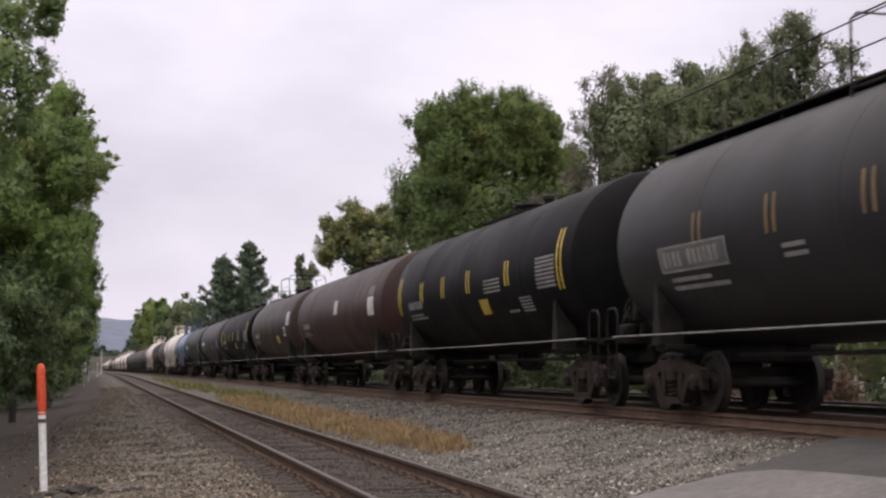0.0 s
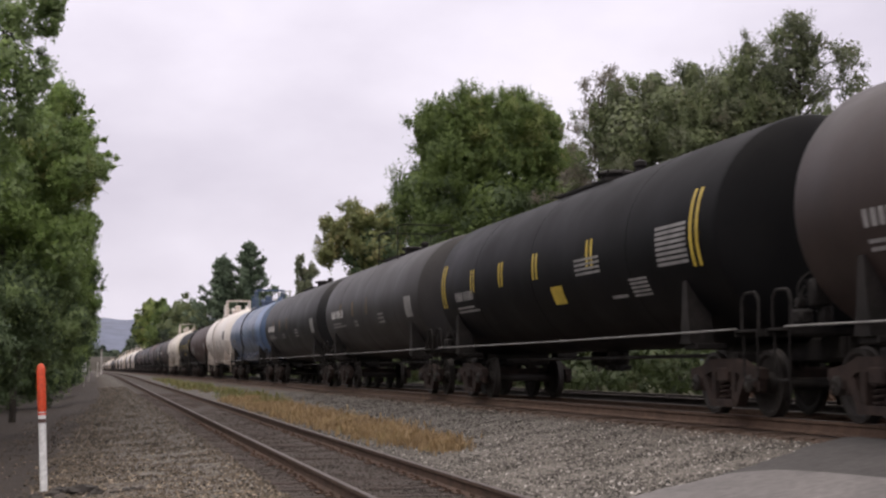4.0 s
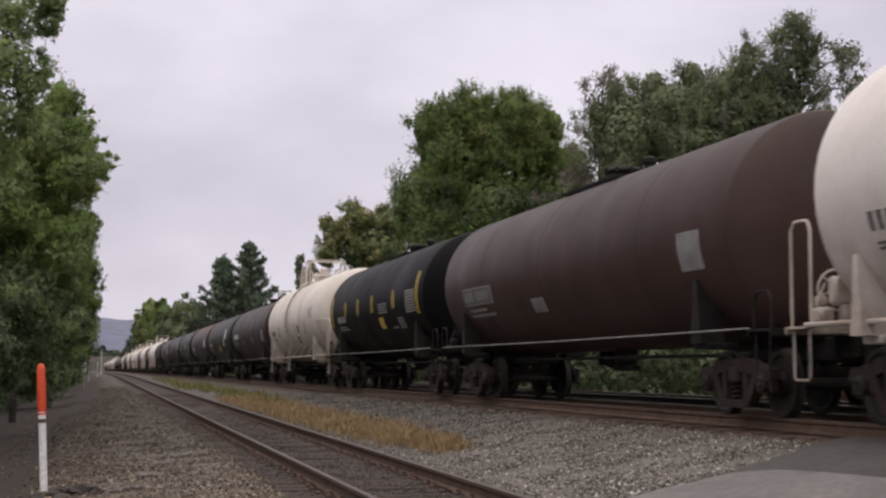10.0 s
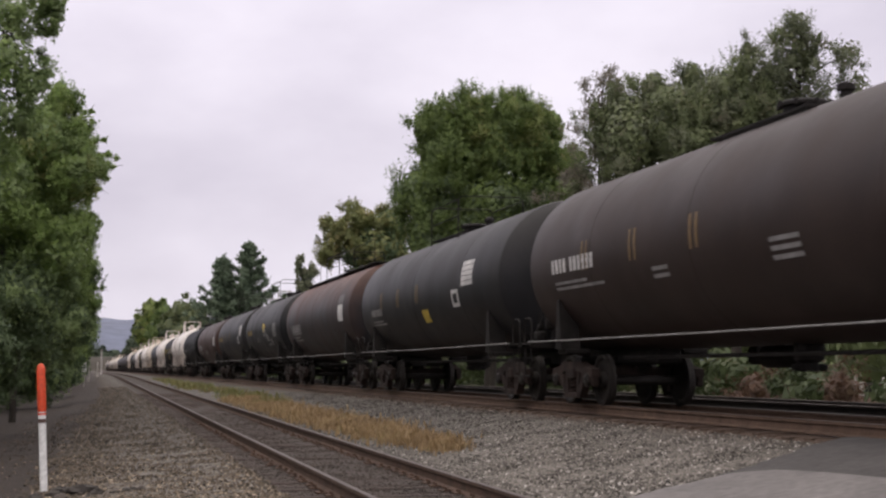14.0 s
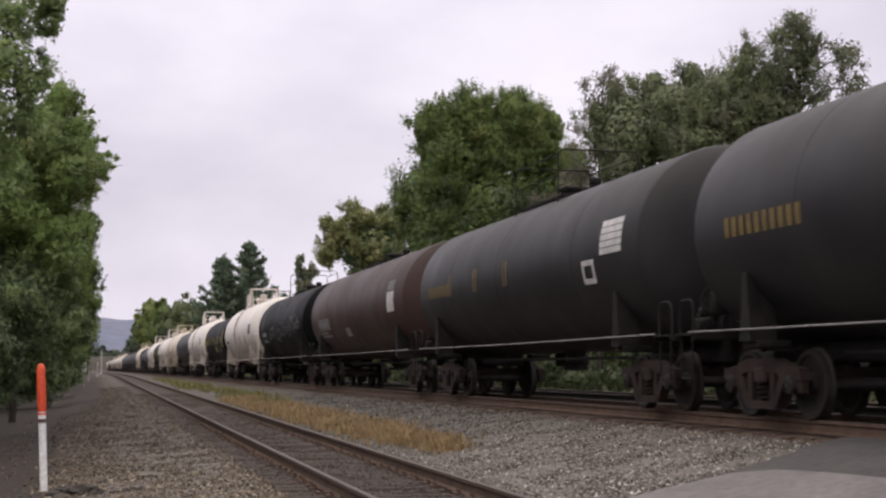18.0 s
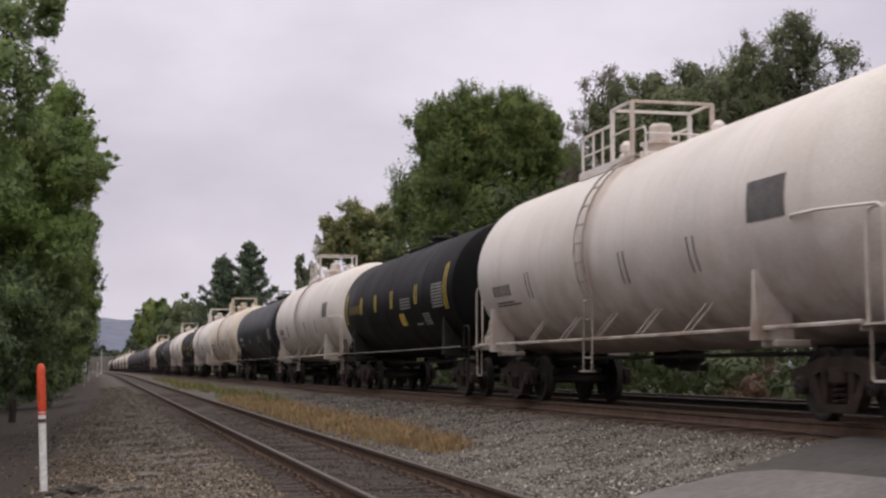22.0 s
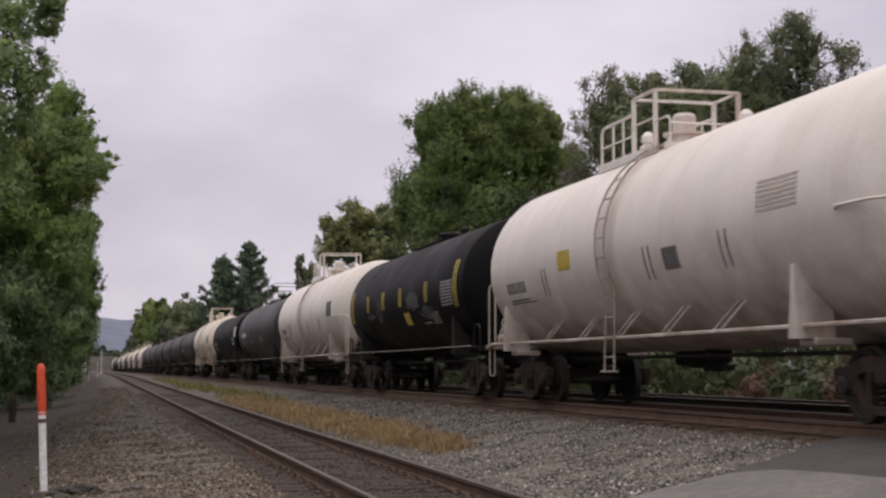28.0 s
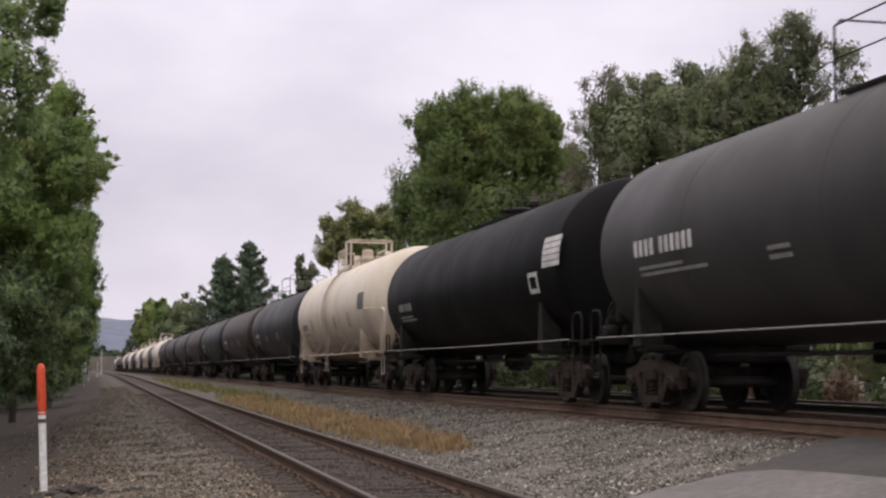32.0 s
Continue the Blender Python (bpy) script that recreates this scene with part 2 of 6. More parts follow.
ROCK_DARK = rough_stuff("dark_clod", [(0.3, (0.024, 0.021, 0.019)), (0.7, (0.085, 0.075, 0.067))], 9.0, 0.95)
# The haze of distance is mixed into the hill's base colour.
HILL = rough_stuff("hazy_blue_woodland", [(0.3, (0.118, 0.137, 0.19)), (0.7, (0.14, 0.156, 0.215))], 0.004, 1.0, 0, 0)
DRY_BANK = rough_stuff("dry_grassy_bank", [(0.3, (0.04, 0.036, 0.028)), (0.7, (0.075, 0.064, 0.05))], 0.08, 0.95, 0, 0)
PALE_WALL = rough_stuff("pale_board", [(0.3, (0.3, 0.28, 0.26)), (0.7, (0.5, 0.47, 0.44))], 1.5, 0.85, 0, 0.1)
RED_SOIL = rough_stuff("red_brown_earth", [(0.3, (0.0315, 0.0168, 0.0112)), (0.7, (0.0805, 0.0406, 0.0259))], 2.0, 0.95)
LEAF = {
    "dark": leaf_material("dark_green_leaves", (0.08, 0.12, 0.056), (0.138, 0.188, 0.082)),
    # Leaf colour with shade put in, for low boughs and growth under trees.
    "deep": leaf_material("deep_green_leaves", (0.065, 0.105, 0.047), (0.122, 0.172, 0.076)),
    "mid": leaf_material("green_leaves", (0.09, 0.14, 0.04), (0.168, 0.232, 0.062)),
    "bright": leaf_material("yellow_green_leaves", (0.125, 0.185, 0.045), (0.22, 0.27, 0.075), (0.3, 0.285, 0.11)),
    "olive": leaf_material("olive_autumn_leaves", (0.158, 0.182, 0.066), (0.262, 0.282, 0.108), (0.3192, 0.2812, 0.114), 0.25),
    "wood": leaf_material("dull_woodland_leaves", (0.138, 0.172, 0.082), (0.185, 0.22, 0.1), (0.2, 0.19, 0.1), 0.1),
    "hedge": leaf_material("trackside_green_leaves", (0.165, 0.236, 0.1), (0.275, 0.36, 0.146)),
    "leafy": leaf_material("fresh_green_leaves", (0.145, 0.224, 0.069), (0.255, 0.352, 0.1)),
    "grey": leaf_material("grey_green_leaves", (0.145, 0.17, 0.1), (0.19, 0.21, 0.122), (0.21, 0.185, 0.125), 0.15),
    "thin": leaf_material("pinkish_grey_sparse_leaves", (0.155, 0.145, 0.11), (0.24, 0.218, 0.168), (0.25, 0.2, 0.165), 0.25),
    "pine": leaf_material("blue_green_needles", (0.102, 0.15, 0.1), (0.182, 0.24, 0.152)),
    "far": leaf_material("distant_green_leaves", (0.0494, 0.0722, 0.0456), (0.0836, 0.114, 0.0646)),
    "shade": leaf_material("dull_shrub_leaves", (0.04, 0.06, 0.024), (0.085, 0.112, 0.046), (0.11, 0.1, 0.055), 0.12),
    "brush": leaf_material("dry_red_brown_brush", (0.075, 0.042, 0.028), (0.15, 0.09, 0.06), (0.2, 0.15, 0.1), 0.2),
    "straw": leaf_material("dry_straw_grass", (0.225, 0.15, 0.076), (0.385, 0.27, 0.142), (0.22, 0.195, 0.08), 0.12),
    "weed": leaf_material("green_weeds", (0.0988, 0.1216, 0.038), (0.2204, 0.2128, 0.076), (0.2736, 0.2052, 0.0912), 0.3),
}


def ground_material():
    """Grey ballast by the tracks, brown earth under the trees, grass further out."""
    m, nt, b = material("ballast_and_earth", 0.95)
    geo = nt.nodes.new("ShaderNodeNewGeometry")
    sep = nt.nodes.new("ShaderNodeSeparateXYZ")
    nt.links.new(geo.outputs["Position"], sep.inputs[0])
    wob = noise_fac(nt, 0.35, 4, shift=False)
    add = nt.nodes.new("ShaderNodeMath")
    add.operation = "MULTIPLY_ADD"
    add.inputs[1].default_value = 1.6
    nt.links.new(wob, add.inputs[0])
    inset = nt.nodes.new("ShaderNodeMapRange")
    inset.inputs["From Min"].default_value, inset.inputs["From Max"].default_value = 22, 75
    inset.inputs["To Min"].default_value, inset.inputs["To Max"].default_value = 0.75, -0.55
    nt.links.new(sep.outputs["Y"], inset.inputs["Value"])
    shifted = nt.nodes.new("ShaderNodeMath")
    nt.links.new(sep.outputs["X"], shifted.inputs[0])
    nt.links.new(inset.outputs[0], shifted.inputs[1])
    nt.links.new(shifted.outputs[0], add.inputs[2])

    def between(lo, hi, soft):
        mr = nt.nodes.new("ShaderNodeMapRange")
        mr.interpolation_type = "SMOOTHSTEP"
        mr.inputs["From Min"].default_value, mr.inputs["From Max"].default_value = lo - soft, lo + soft
        nt.links.new(add.outputs[0], mr.inputs["Value"])
        return mr.outputs[0]

    fine = noise_fac(nt, 22, 4, shift=False)
    vor = nt.nodes.new("ShaderNodeTexVoronoi")
    vor.inputs["Scale"].default_value = 26
    tc = nt.nodes.new("ShaderNodeTexCoord")
    nt.links.new(tc.outputs["Object"], vor.inputs["Vector"])
    stones = ramp_of(nt, vor.outputs["Color"], [(0.1, (0.0497, 0.0443, 0.0388)), (0.5, (0.1108, 0.0993, 0.0872)), (0.95, (0.1931, 0.1735, 0.153))])
    broad = noise_fac(nt, 0.6, 5, shift=False)
    stones = blend(nt, stones, ramp_of(nt, broad, [(0.3, (0.72, 0.69, 0.66)), (0.7, (1.1, 1.1, 1.1))]), 1.0, "MULTIPLY")
    # Stone tone rises from 0.8 at y = 30 to 1.3 at y = 17.
    near_tone = nt.nodes.new("ShaderNodeMapRange")
    near_tone.inputs["From Min"].default_value, near_tone.inputs["From Max"].default_value = 30, 17
    near_tone.inputs["To Min"].default_value, near_tone.inputs["To Max"].default_value = 0.8, 1.3
    nt.links.new(sep.outputs["Y"], near_tone.inputs["Value"])
    stones = blend(nt, stones, near_tone.outputs[0], 1.0, "MULTIPLY")
    stones = blend(nt, blend(nt, stones, (0.585, 0.515, 0.43), 1.0, "MULTIPLY"), stones, between(1.9, 0, 0.8))
    earth = ramp_of(nt, fine, [(0.3, (0.0145, 0.0098, 0.0074)), (0.7, (0.034, 0.0228, 0.0168))])
    bed = ramp_of(nt, fine, [(0.3, (0.024, 0.0182, 0.0148)), (0.7, (0.064, 0.0495, 0.0405))])
    grass = ramp_of(nt, fine, [(0.3, (0.0355, 0.0461, 0.0156)), (0.7, (0.0994, 0.0994, 0.0426))])

    c = blend(nt, earth, stones, between(1.0, 0, 0.3))
    mr = nt.nodes.new("ShaderNodeMapRange")
    mr.inputs["From Min"].default_value, mr.inputs["From Max"].default_value = 1.55, 1.0
    ab = nt.nodes.new("ShaderNodeMath")
    ab.operation = "ABSOLUTE"
    su = nt.nodes.new("ShaderNodeMath")
    su.operation = "SUBTRACT"
    su.inputs[1].default_value = 3.5725
    nt.links.new(sep.outputs["X"], su.inputs[0])
    nt.links.new(su.outputs[0], ab.inputs[0])
    nt.links.new(ab.outputs[0], mr.inputs["Value"])
    c = blend(nt, c, bed, mr.outputs[0])
    near = nt.nodes.new("ShaderNodeMapRange")
    near.inputs["From Min"].default_value, near.inputs["From Max"].default_value = 1.75, 1.35
    off = nt.nodes.new("ShaderNodeMath")
    off.operation = "SUBTRACT"
    off.inputs[1].default_value = 9.8
    size = nt.nodes.new("ShaderNodeMath")
    size.operation = "ABSOLUTE"
    nt.links.new(sep.outputs["X"], off.inputs[0])
    nt.links.new(off.outputs[0], size.inputs[0])
    nt.links.new(size.outputs[0], near.inputs["Value"])
    rusty = ramp_of(nt, fine, [(0.3, (0.055, 0.035, 0.024)), (0.7, (0.122, 0.079, 0.055))])
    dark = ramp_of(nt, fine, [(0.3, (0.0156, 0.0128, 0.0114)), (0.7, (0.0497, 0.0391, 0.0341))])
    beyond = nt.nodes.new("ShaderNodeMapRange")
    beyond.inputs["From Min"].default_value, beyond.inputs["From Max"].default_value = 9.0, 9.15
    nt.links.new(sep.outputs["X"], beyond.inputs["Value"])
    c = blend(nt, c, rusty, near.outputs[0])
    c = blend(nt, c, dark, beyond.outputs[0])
    c = blend(nt, c, grass, between(17.0, 0, 0.8))
    nt.links.new(c, b.inputs["Base Color"])
    bump(nt, b, vor.outputs["Distance"], 0.5, 0.03)
    return m


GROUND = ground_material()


# ---- mesh helpers ----
class Shape:
    """Collects vertices and faces of one part."""

    def __init__(self):
        self.v, self.f = [], []

    def box(self, c, s, turn=None):
        n = len(self.v)
        for i in (-1, 1):
            for j in (-1, 1):
                for k in (-1, 1):
                    p = Vector((i * s[0] / 2, j * s[1] / 2, k * s[2] / 2))
                    if turn:
                        p = turn @ p
                    self.v.append((c[0] + p.x, c[1] + p.y, c[2] + p.z))
        for q in ((0, 1, 3, 2), (4, 6, 7, 5), (0, 4, 5, 1), (2, 3, 7, 6), (0, 2, 6, 4), (1, 5, 7, 3)):
            self.f.append(tuple(n + i for i in q))
        return self

    def soft(self, c, s, r=0.02):
        """A box with chamfered edges."""
        n = len(self.v)
        h = [d / 2 for d in s]
        ids = {}
        for i in (-1, 1):
            for j in (-1, 1):
                for k in (-1, 1):
                    for ax in range(3):
                        p = [i * h[0], j * h[1], k * h[2]]
                        for o in range(3):
                            if o != ax:
                                p[o] -= (i, j, k)[o] * r
                        ids[i, j, k, ax] = len(self.v)
                        self.v.append((c[0] + p[0], c[1] + p[1], c[2] + p[2]))
        sg = (-1, 1)
        for ax in range(3):
            u, w = [o for o in range(3) if o != ax]
            for s0 in sg:
                q = []
                for a1, a2 in ((-1, -1), (1, -1), (1, 1), (-1, 1)):
                    t = [0, 0, 0]
                    t[ax], t[u], t[w] = s0, a1, a2
                    q.append(ids[(*t, ax)])
                self.f.append(tuple(q))
            for a1 in sg:
                for a2 in sg:
                    q = []
                    for s0, face in ((-1, u), (-1, w), (1, w), (1, u)):
                        t = [0, 0, 0]
                        t[ax], t[u], t[w] = s0, a1, a2
                        q.append(ids[(*t, face)])
                    self.f.append(tuple(q))
        for i in sg:
            for j in sg:
                for k in sg:
                    self.f.append(tuple(ids[i, j, k, ax] for ax in range(3)))
        return self

    def tube(self, pts, r, n=6, r2=None, cap=True):
        """A round bar along the points."""
        pts = [Vector(p) for p in pts]
        rings = []
        side = None
        for i, p in enumerate(pts):
            d = (pts[min(i + 1, len(pts) - 1)] - pts[max(i - 1, 0)]).normalized()
            if side is None:
                side = d.cross(Vector((0.3, 0.5, 0.81))).normalized()
            side = (side - d * side.dot(d)).normalized()
            up = d.cross(side)
            k = i / max(1, len(pts) - 1)
            rr = r if r2 is None else r + (r2 - r) * k
            rings.append(len(self.v))
            for q in range(n):
                t = 2 * math.pi * q / n
                w = p + (side * math.cos(t) + up * math.sin(t)) * rr
                self.v.append((w.x, w.y, w.z))
        for a0, b0 in zip(rings, rings[1:]):
            for q in range(n):
                self.f.append((a0 + q, a0 + (q + 1) % n, b0 + (q + 1) % n, b0 + q))
        if cap:
            self.f.append(tuple(rings[0] + q for q in reversed(range(n))))
            self.f.append(tuple(rings[-1] + q for q in range(n)))
        return self

    def lathe(self, prof, n, axis="y", centre=(0, 0, 0)):
        """prof: (place along the axis, radius) from one end to the other."""
        rings = []
        for s, r in prof:
            rings.append(len(self.v))
            for q in range(n):
                t = 2 * math.pi * q / n
                cx, cz = math.cos(t) * r, math.sin(t) * r
                p = {"y": (cx, s, cz), "x": (s, cx, cz), "z": (cx, cz, s)}[axis]
                self.v.append(tuple(p[i] + centre[i] for i in range(3)))
        for a0, b0 in zip(rings, rings[1:]):
            for q in range(n):
                self.f.append((a0 + q, a0 + (q + 1) % n, b0 + (q + 1) % n, b0 + q))
        self.f.append(tuple(rings[0] + q for q in reversed(range(n))))
        self.f.append(tuple(rings[-1] + q for q in range(n)))
        return self

    def slab(self, outline, x0, x1):
        """An outline in (y, z) given a thickness from x0 to x1."""
        n = len(self.v)
        k = len(outline)
        for x in (x0, x1):
            for y, z in outline:
                self.v.append((x, y, z))
        self.f.append(tuple(n + i for i in range(k)))
        self.f.append(tuple(n + k + i for i in reversed(range(k))))
        for i in range(k):
            j = (i + 1) % k
            self.f.append((n + i, n + k + i, n + k + j, n + j))
        return self

    def mesh(self, name, mat, smooth=0):
        me = bpy.data.meshes.new(name)
        me.from_pydata(self.v, [], self.f)
        bm = bmesh.new()
        bm.from_mesh(me)
        bmesh.ops.recalc_face_normals(bm, faces=bm.faces)
        if smooth:
            lim = radians(smooth)
            for fa in bm.faces:
                fa.smooth = True
            for ed in bm.edges:
                if len(ed.link_faces) == 2 and ed.calc_face_angle(0) > lim:
                    ed.smooth = False
        bm.to_mesh(me)
        bm.free()
        me.materials.append(mat)
        return me


MESHES = {}


def kept(key, make):
    """One mesh for all alike pieces."""
    if key not in MESHES:
        MESHES[key] = make()
    return MESHES[key]


def part(name, me, parent, at=(0, 0, 0), label="", turn=None):
    ob = new(name, me)
    ob.parent = parent
    ob.location = at
    if turn:
        ob.rotation_euler = turn
    if label:
        tagged(ob, label)
    return ob


# ---- ground and tracks ----
RISE = 0.0045
SIDING, MAIN, THIRD = 3.5725, 9.8, 14.0
MAIN_Z = 0.80


def siding_z(y):
    """Height of the siding's rail heads: it climbs to the level of the main line."""
    return min(0.09 + RISE * max(y, -20), MAIN_Z)


def lerp(x, pts):
    return float(np.interp(x, [p[0] for p in pts], [p[1] for p in pts]))


def ground_z(x, y):
    s = siding_z(y)
    up = lerp(y, [(-30, 0.0), (120, 0.5)])
    pts = [(-40, -0.6 + s), (-9, -0.6 + s), (-3.5, -0.62 + s), (-1.1, -0.5 + s), (-0.75, -0.36 + s), (0.2, -0.27 + s), (1.6, -0.2 + s), (2.1, -0.15 + s), (2.3, -0.192 + s), (2.72, -0.187 + s), (2.86, -0.185 + s), (4.3, -0.185 + s), (4.42, -0.21 + s), (4.82, -0.21 + s), (5.0, -0.17 + s), (5.2, -0.15 + s),
           (6.0, s * 0.6 + 0.02 + 0.05), (8.1, MAIN_Z - 0.28), (8.5, MAIN_Z - 0.232), (8.62, MAIN_Z - 0.2), (15.4, MAIN_Z - 0.2), (16.5, MAIN_Z - 0.55), (19, MAIN_Z - 0.6), (60, MAIN_Z)]
    return lerp(x, pts)


def build_ground():
    xs = sorted(set([-3000, -1200, -500, -200, -90, -40, -25, -15, -12] + [round(-9 + 0.3 * i, 2) for i in range(90)] + [2.1, 2.3, 2.72, 2.86, 4.3, 4.42, 4.82, 5.0, 8.1, 8.5, 8.62] + [19, 22, 26, 32, 45, 60, 90, 200, 500, 1200, 3000]))
    ys = sorted(set([-400, -120, -50, -25, -10, 0, 5, 9] + [round(11 + 0.3 * i, 2) for i in range(110)] + [44 + 1.5 * i for i in range(52)] + [130, 150, 180, 220, 280, 360, 450, 600, 900, 1500, 2500, 4000]))
    v, f = [], []
    for y in ys:
        for x in xs:
            z = ground_z(x, y)
            if -12 < x < 17 and 8 < y < 60 and not (2.0 < x < 2.86 or 4.3 < x < 5.2):
                z += 0.022 * noise.noise((x * 1.3, y * 1.3, 0)) + 0.014 * noise.noise((x * 4, y * 4, 3))
            v.append((x, y, z))
    w = len(xs)
    for j in range(len(ys) - 1):
        for i in range(w - 1):
            f.append((j * w + i, j * w + i + 1, (j + 1) * w + i + 1, (j + 1) * w + i))
    me = bpy.data.meshes.new("ground")
    me.from_pydata(v, [], f)
    for p in me.polygons:
        p.use_smooth = True
    me.materials.append(GROUND)
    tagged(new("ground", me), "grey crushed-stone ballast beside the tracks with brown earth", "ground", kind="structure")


build_ground()


def rail_mesh(name, level, mat, y0, y1, head):
    """A rail: foot, web and head run along the track; head only for the polished top."""
    s = Shape()
    ys = [y0 + (y1 - y0) * i / 40 for i in range(41)]
    if head:
        prof = [(-0.034, -0.001), (-0.034, 0.004), (-0.028, 0.008), (0.028, 0.008), (0.034, 0.004), (0.034, -0.001)]
    else:
        prof = [(-0.07, -0.17), (-0.07, -0.158), (-0.012, -0.135), (-0.009, -0.05), (-0.036, -0.034), (-0.036, 0.0), (0.036, 0.0), (0.036, -0.034), (0.009, -0.05), (0.012, -0.135), (0.07, -0.158), (0.07, -0.17)]
    k = len(prof)
    for y in ys:
        for px, pz in prof:
            s.v.append((px, y, pz + level(y)))
    for j in range(40):
        for i in range(k):
            s.f.append((j * k + i, j * k + (i + 1) % k, (j + 1) * k + (i + 1) % k, (j + 1) * k + i))
    return s.mesh(name, mat, 30)


def build_track(name, cx, level, ties_to, label, steel=RAIL_RUST, y0=-20, y1=900, tie_lift=0.0, plates=False, wood=TIE, tread=TREAD_RAIL):
    tr = new(name)
    tagged(tr, label, "railway track", "tracks", "structure")
    for side in (-1, 1):
        r = part("rail", rail_mesh("rail", level, steel, y0, y1, False), tr, (cx + side * 0.7525, 0, 0))
        part("rail_head", rail_mesh("rail_head", level, tread, y0, y1, True), r, label="polished running surface")
    rng = random.Random(cx)
    y = -8.0
    while y < ties_to:
        key = wood.name + "%d" % rng.randrange(4)

        def tie():
            q = random.Random(key)
            s = Shape().soft((0, 0, -0.09), (2.55 + q.uniform(-0.05, 0.05), 0.22, 0.17), 0.014)
            s.v = [(x, yy + q.uniform(-0.006, 0.006), z + q.uniform(-0.006, 0.004)) for x, yy, z in s.v]
            return s.mesh("tie", wood)

        t = part("tie", kept(key, tie), tr, (cx + rng.uniform(-0.05, 0.05), y, level(y) - 0.172 + tie_lift + rng.uniform(-0.012, 0.008)), turn=(0, 0, rng.uniform(-0.015, 0.015)))
        if plates and 11 < y < 40:
            for side in (-1, 1):
                def plate():
                    s = Shape().box((0, 0, 0.008), (0.34, 0.19, 0.016))
                    for a0 in (-0.1, 0.1):
                        for b0 in (-0.06, 0.06):
                            s.soft((a0, b0, 0.03), (0.03, 0.03, 0.04), 0.008)
                    return s.mesh("tie_plate", RAIL_RUST)
                part("tie_plate", kept("plate", plate), t, (side * 0.7525, 0, 0))
        y += 0.52 + rng.uniform(-0.03, 0.03)


build_track("siding_track", SIDING, siding_z, 75, "rusty siding rails on weathered wooden ties in dark ballast", plates=True, tread=DULL_HEAD)
build_track("main_track", MAIN, lambda y: MAIN_Z, 60, "rusty brown main-line rails carrying the freight train", RAIL_ORANGE, wood=TIE_RUST)
build_track("far_track", THIRD, lambda y: MAIN_Z, 45, "dark rails of the second main line behind the train", STEEL_DARK, wood=TIE_DARK)


def road_edge(x):
    return lerp(x, [(5.3, 14.5), (5.84, 14.67), (6.27, 14.71), (6.74, 14.88), (7.2, 15.1), (7.55, 15.29), (8.09, 15.67), (8.5, 15.85), (8.97, 16.05)])


def build_road():
    """The asphalt of the level crossing with its paler apron."""
    def sheet(name, mat, edge_y, x0, x1, lift, label):
        s = Shape()
        xs = [x0 + (x1 - x0) * i / 24 for i in range(25)]
        rows = 6
        for x in xs:
            top = edge_y(x)
            for j in range(rows + 1):
                y = 7.0 + (top - 7.0) * j / rows
                s.v.append((x, y, max(ground_z(x, y), -0.06) + lift))
        n = len(s.v)
        for x in xs:
            s.v.append((x, edge_y(x) + 0.03, ground_z(x, edge_y(x)) - 0.1))
        for i in range(24):
            for j in range(rows):
                s.f.append((i * (rows + 1) + j, (i + 1) * (rows + 1) + j, (i + 1) * (rows + 1) + j + 1, i * (rows + 1) + j + 1))
            s.f.append((i * (rows + 1) + rows, (i + 1) * (rows + 1) + rows, n + i + 1, n + i))
        tagged(new(name, s.mesh(name, mat, 40)), label, "road", kind="structure")

    sheet("road", ASPHALT, lambda x: road_edge(x) + 0.07 * noise.noise((x * 4.7, 0, 0)) + 0.03 * noise.noise((x * 13, 2, 0)), 5.3, 8.97, 0.05, "grey asphalt of the level crossing between the tracks")
    sheet("road_apron", APRON, lambda x: lerp(x, [(5.3, 14.46), (5.84, 14.63), (6.19, 14.6), (6.5, 14.68), (6.74, 14.7), (7.05, 14.29), (7.18, 13.59), (7.28, 12.3)]) + 0.05 * noise.noise((x * 5.1, 4, 0)), 5.3, 7.28, 0.066, "pale worn patch of the crossing road")


build_road()


# ---- ballast stones, clods and grass ----
def stones(name, count, region, size, mat, seed, label, category, sink=0.35, skip=None):
    rng = np.random.default_rng(seed)
    octa = np.array([(1, 0, 0), (-1, 0, 0), (0, 1, 0), (0, -1, 0), (0, 0, 1), (0, 0, -1)], float)
    tri = [(0, 2, 4), (2, 1, 4), (1, 3, 4), (3, 0, 4), (2, 0, 5), (1, 2, 5), (3, 1, 5), (0, 3, 5)]
    V, F = [], []
    (x0, x1), (y0, y1) = region
    made = 0
    while made < count:
        x = rng.uniform(x0, x1)
        y = y0 + (y1 - y0) * rng.random() ** 1.9
        if skip and skip(x, y):
            continue
        s = size[0] + (size[1] - size[0]) * rng.random() ** 2.5
        sc = s * rng.uniform(0.6, 1.25, 3) * np.array([1, 1, 0.75])
        q = octa * sc + rng.normal(0, 0.22 * s, (6, 3))
        t = rng.uniform(0, 6.283)
        c, d = math.cos(t), math.sin(t)
        z = ground_z(x, y) + s * (0.5 - sink)
        n = len(V)
        for p in q:
            V.append((x + p[0] * c - p[1] * d, y + p[0] * d + p[1] * c, z + p[2]))
        F += [(n + i, n + j, n + k) for i, j, k in tri]
        made += 1
    me = bpy.data.meshes.new(name)
    me.from_pydata(V, [], F)
    me.materials.append(mat)
    tagged(new(name, me), label, category, kind="stuff")


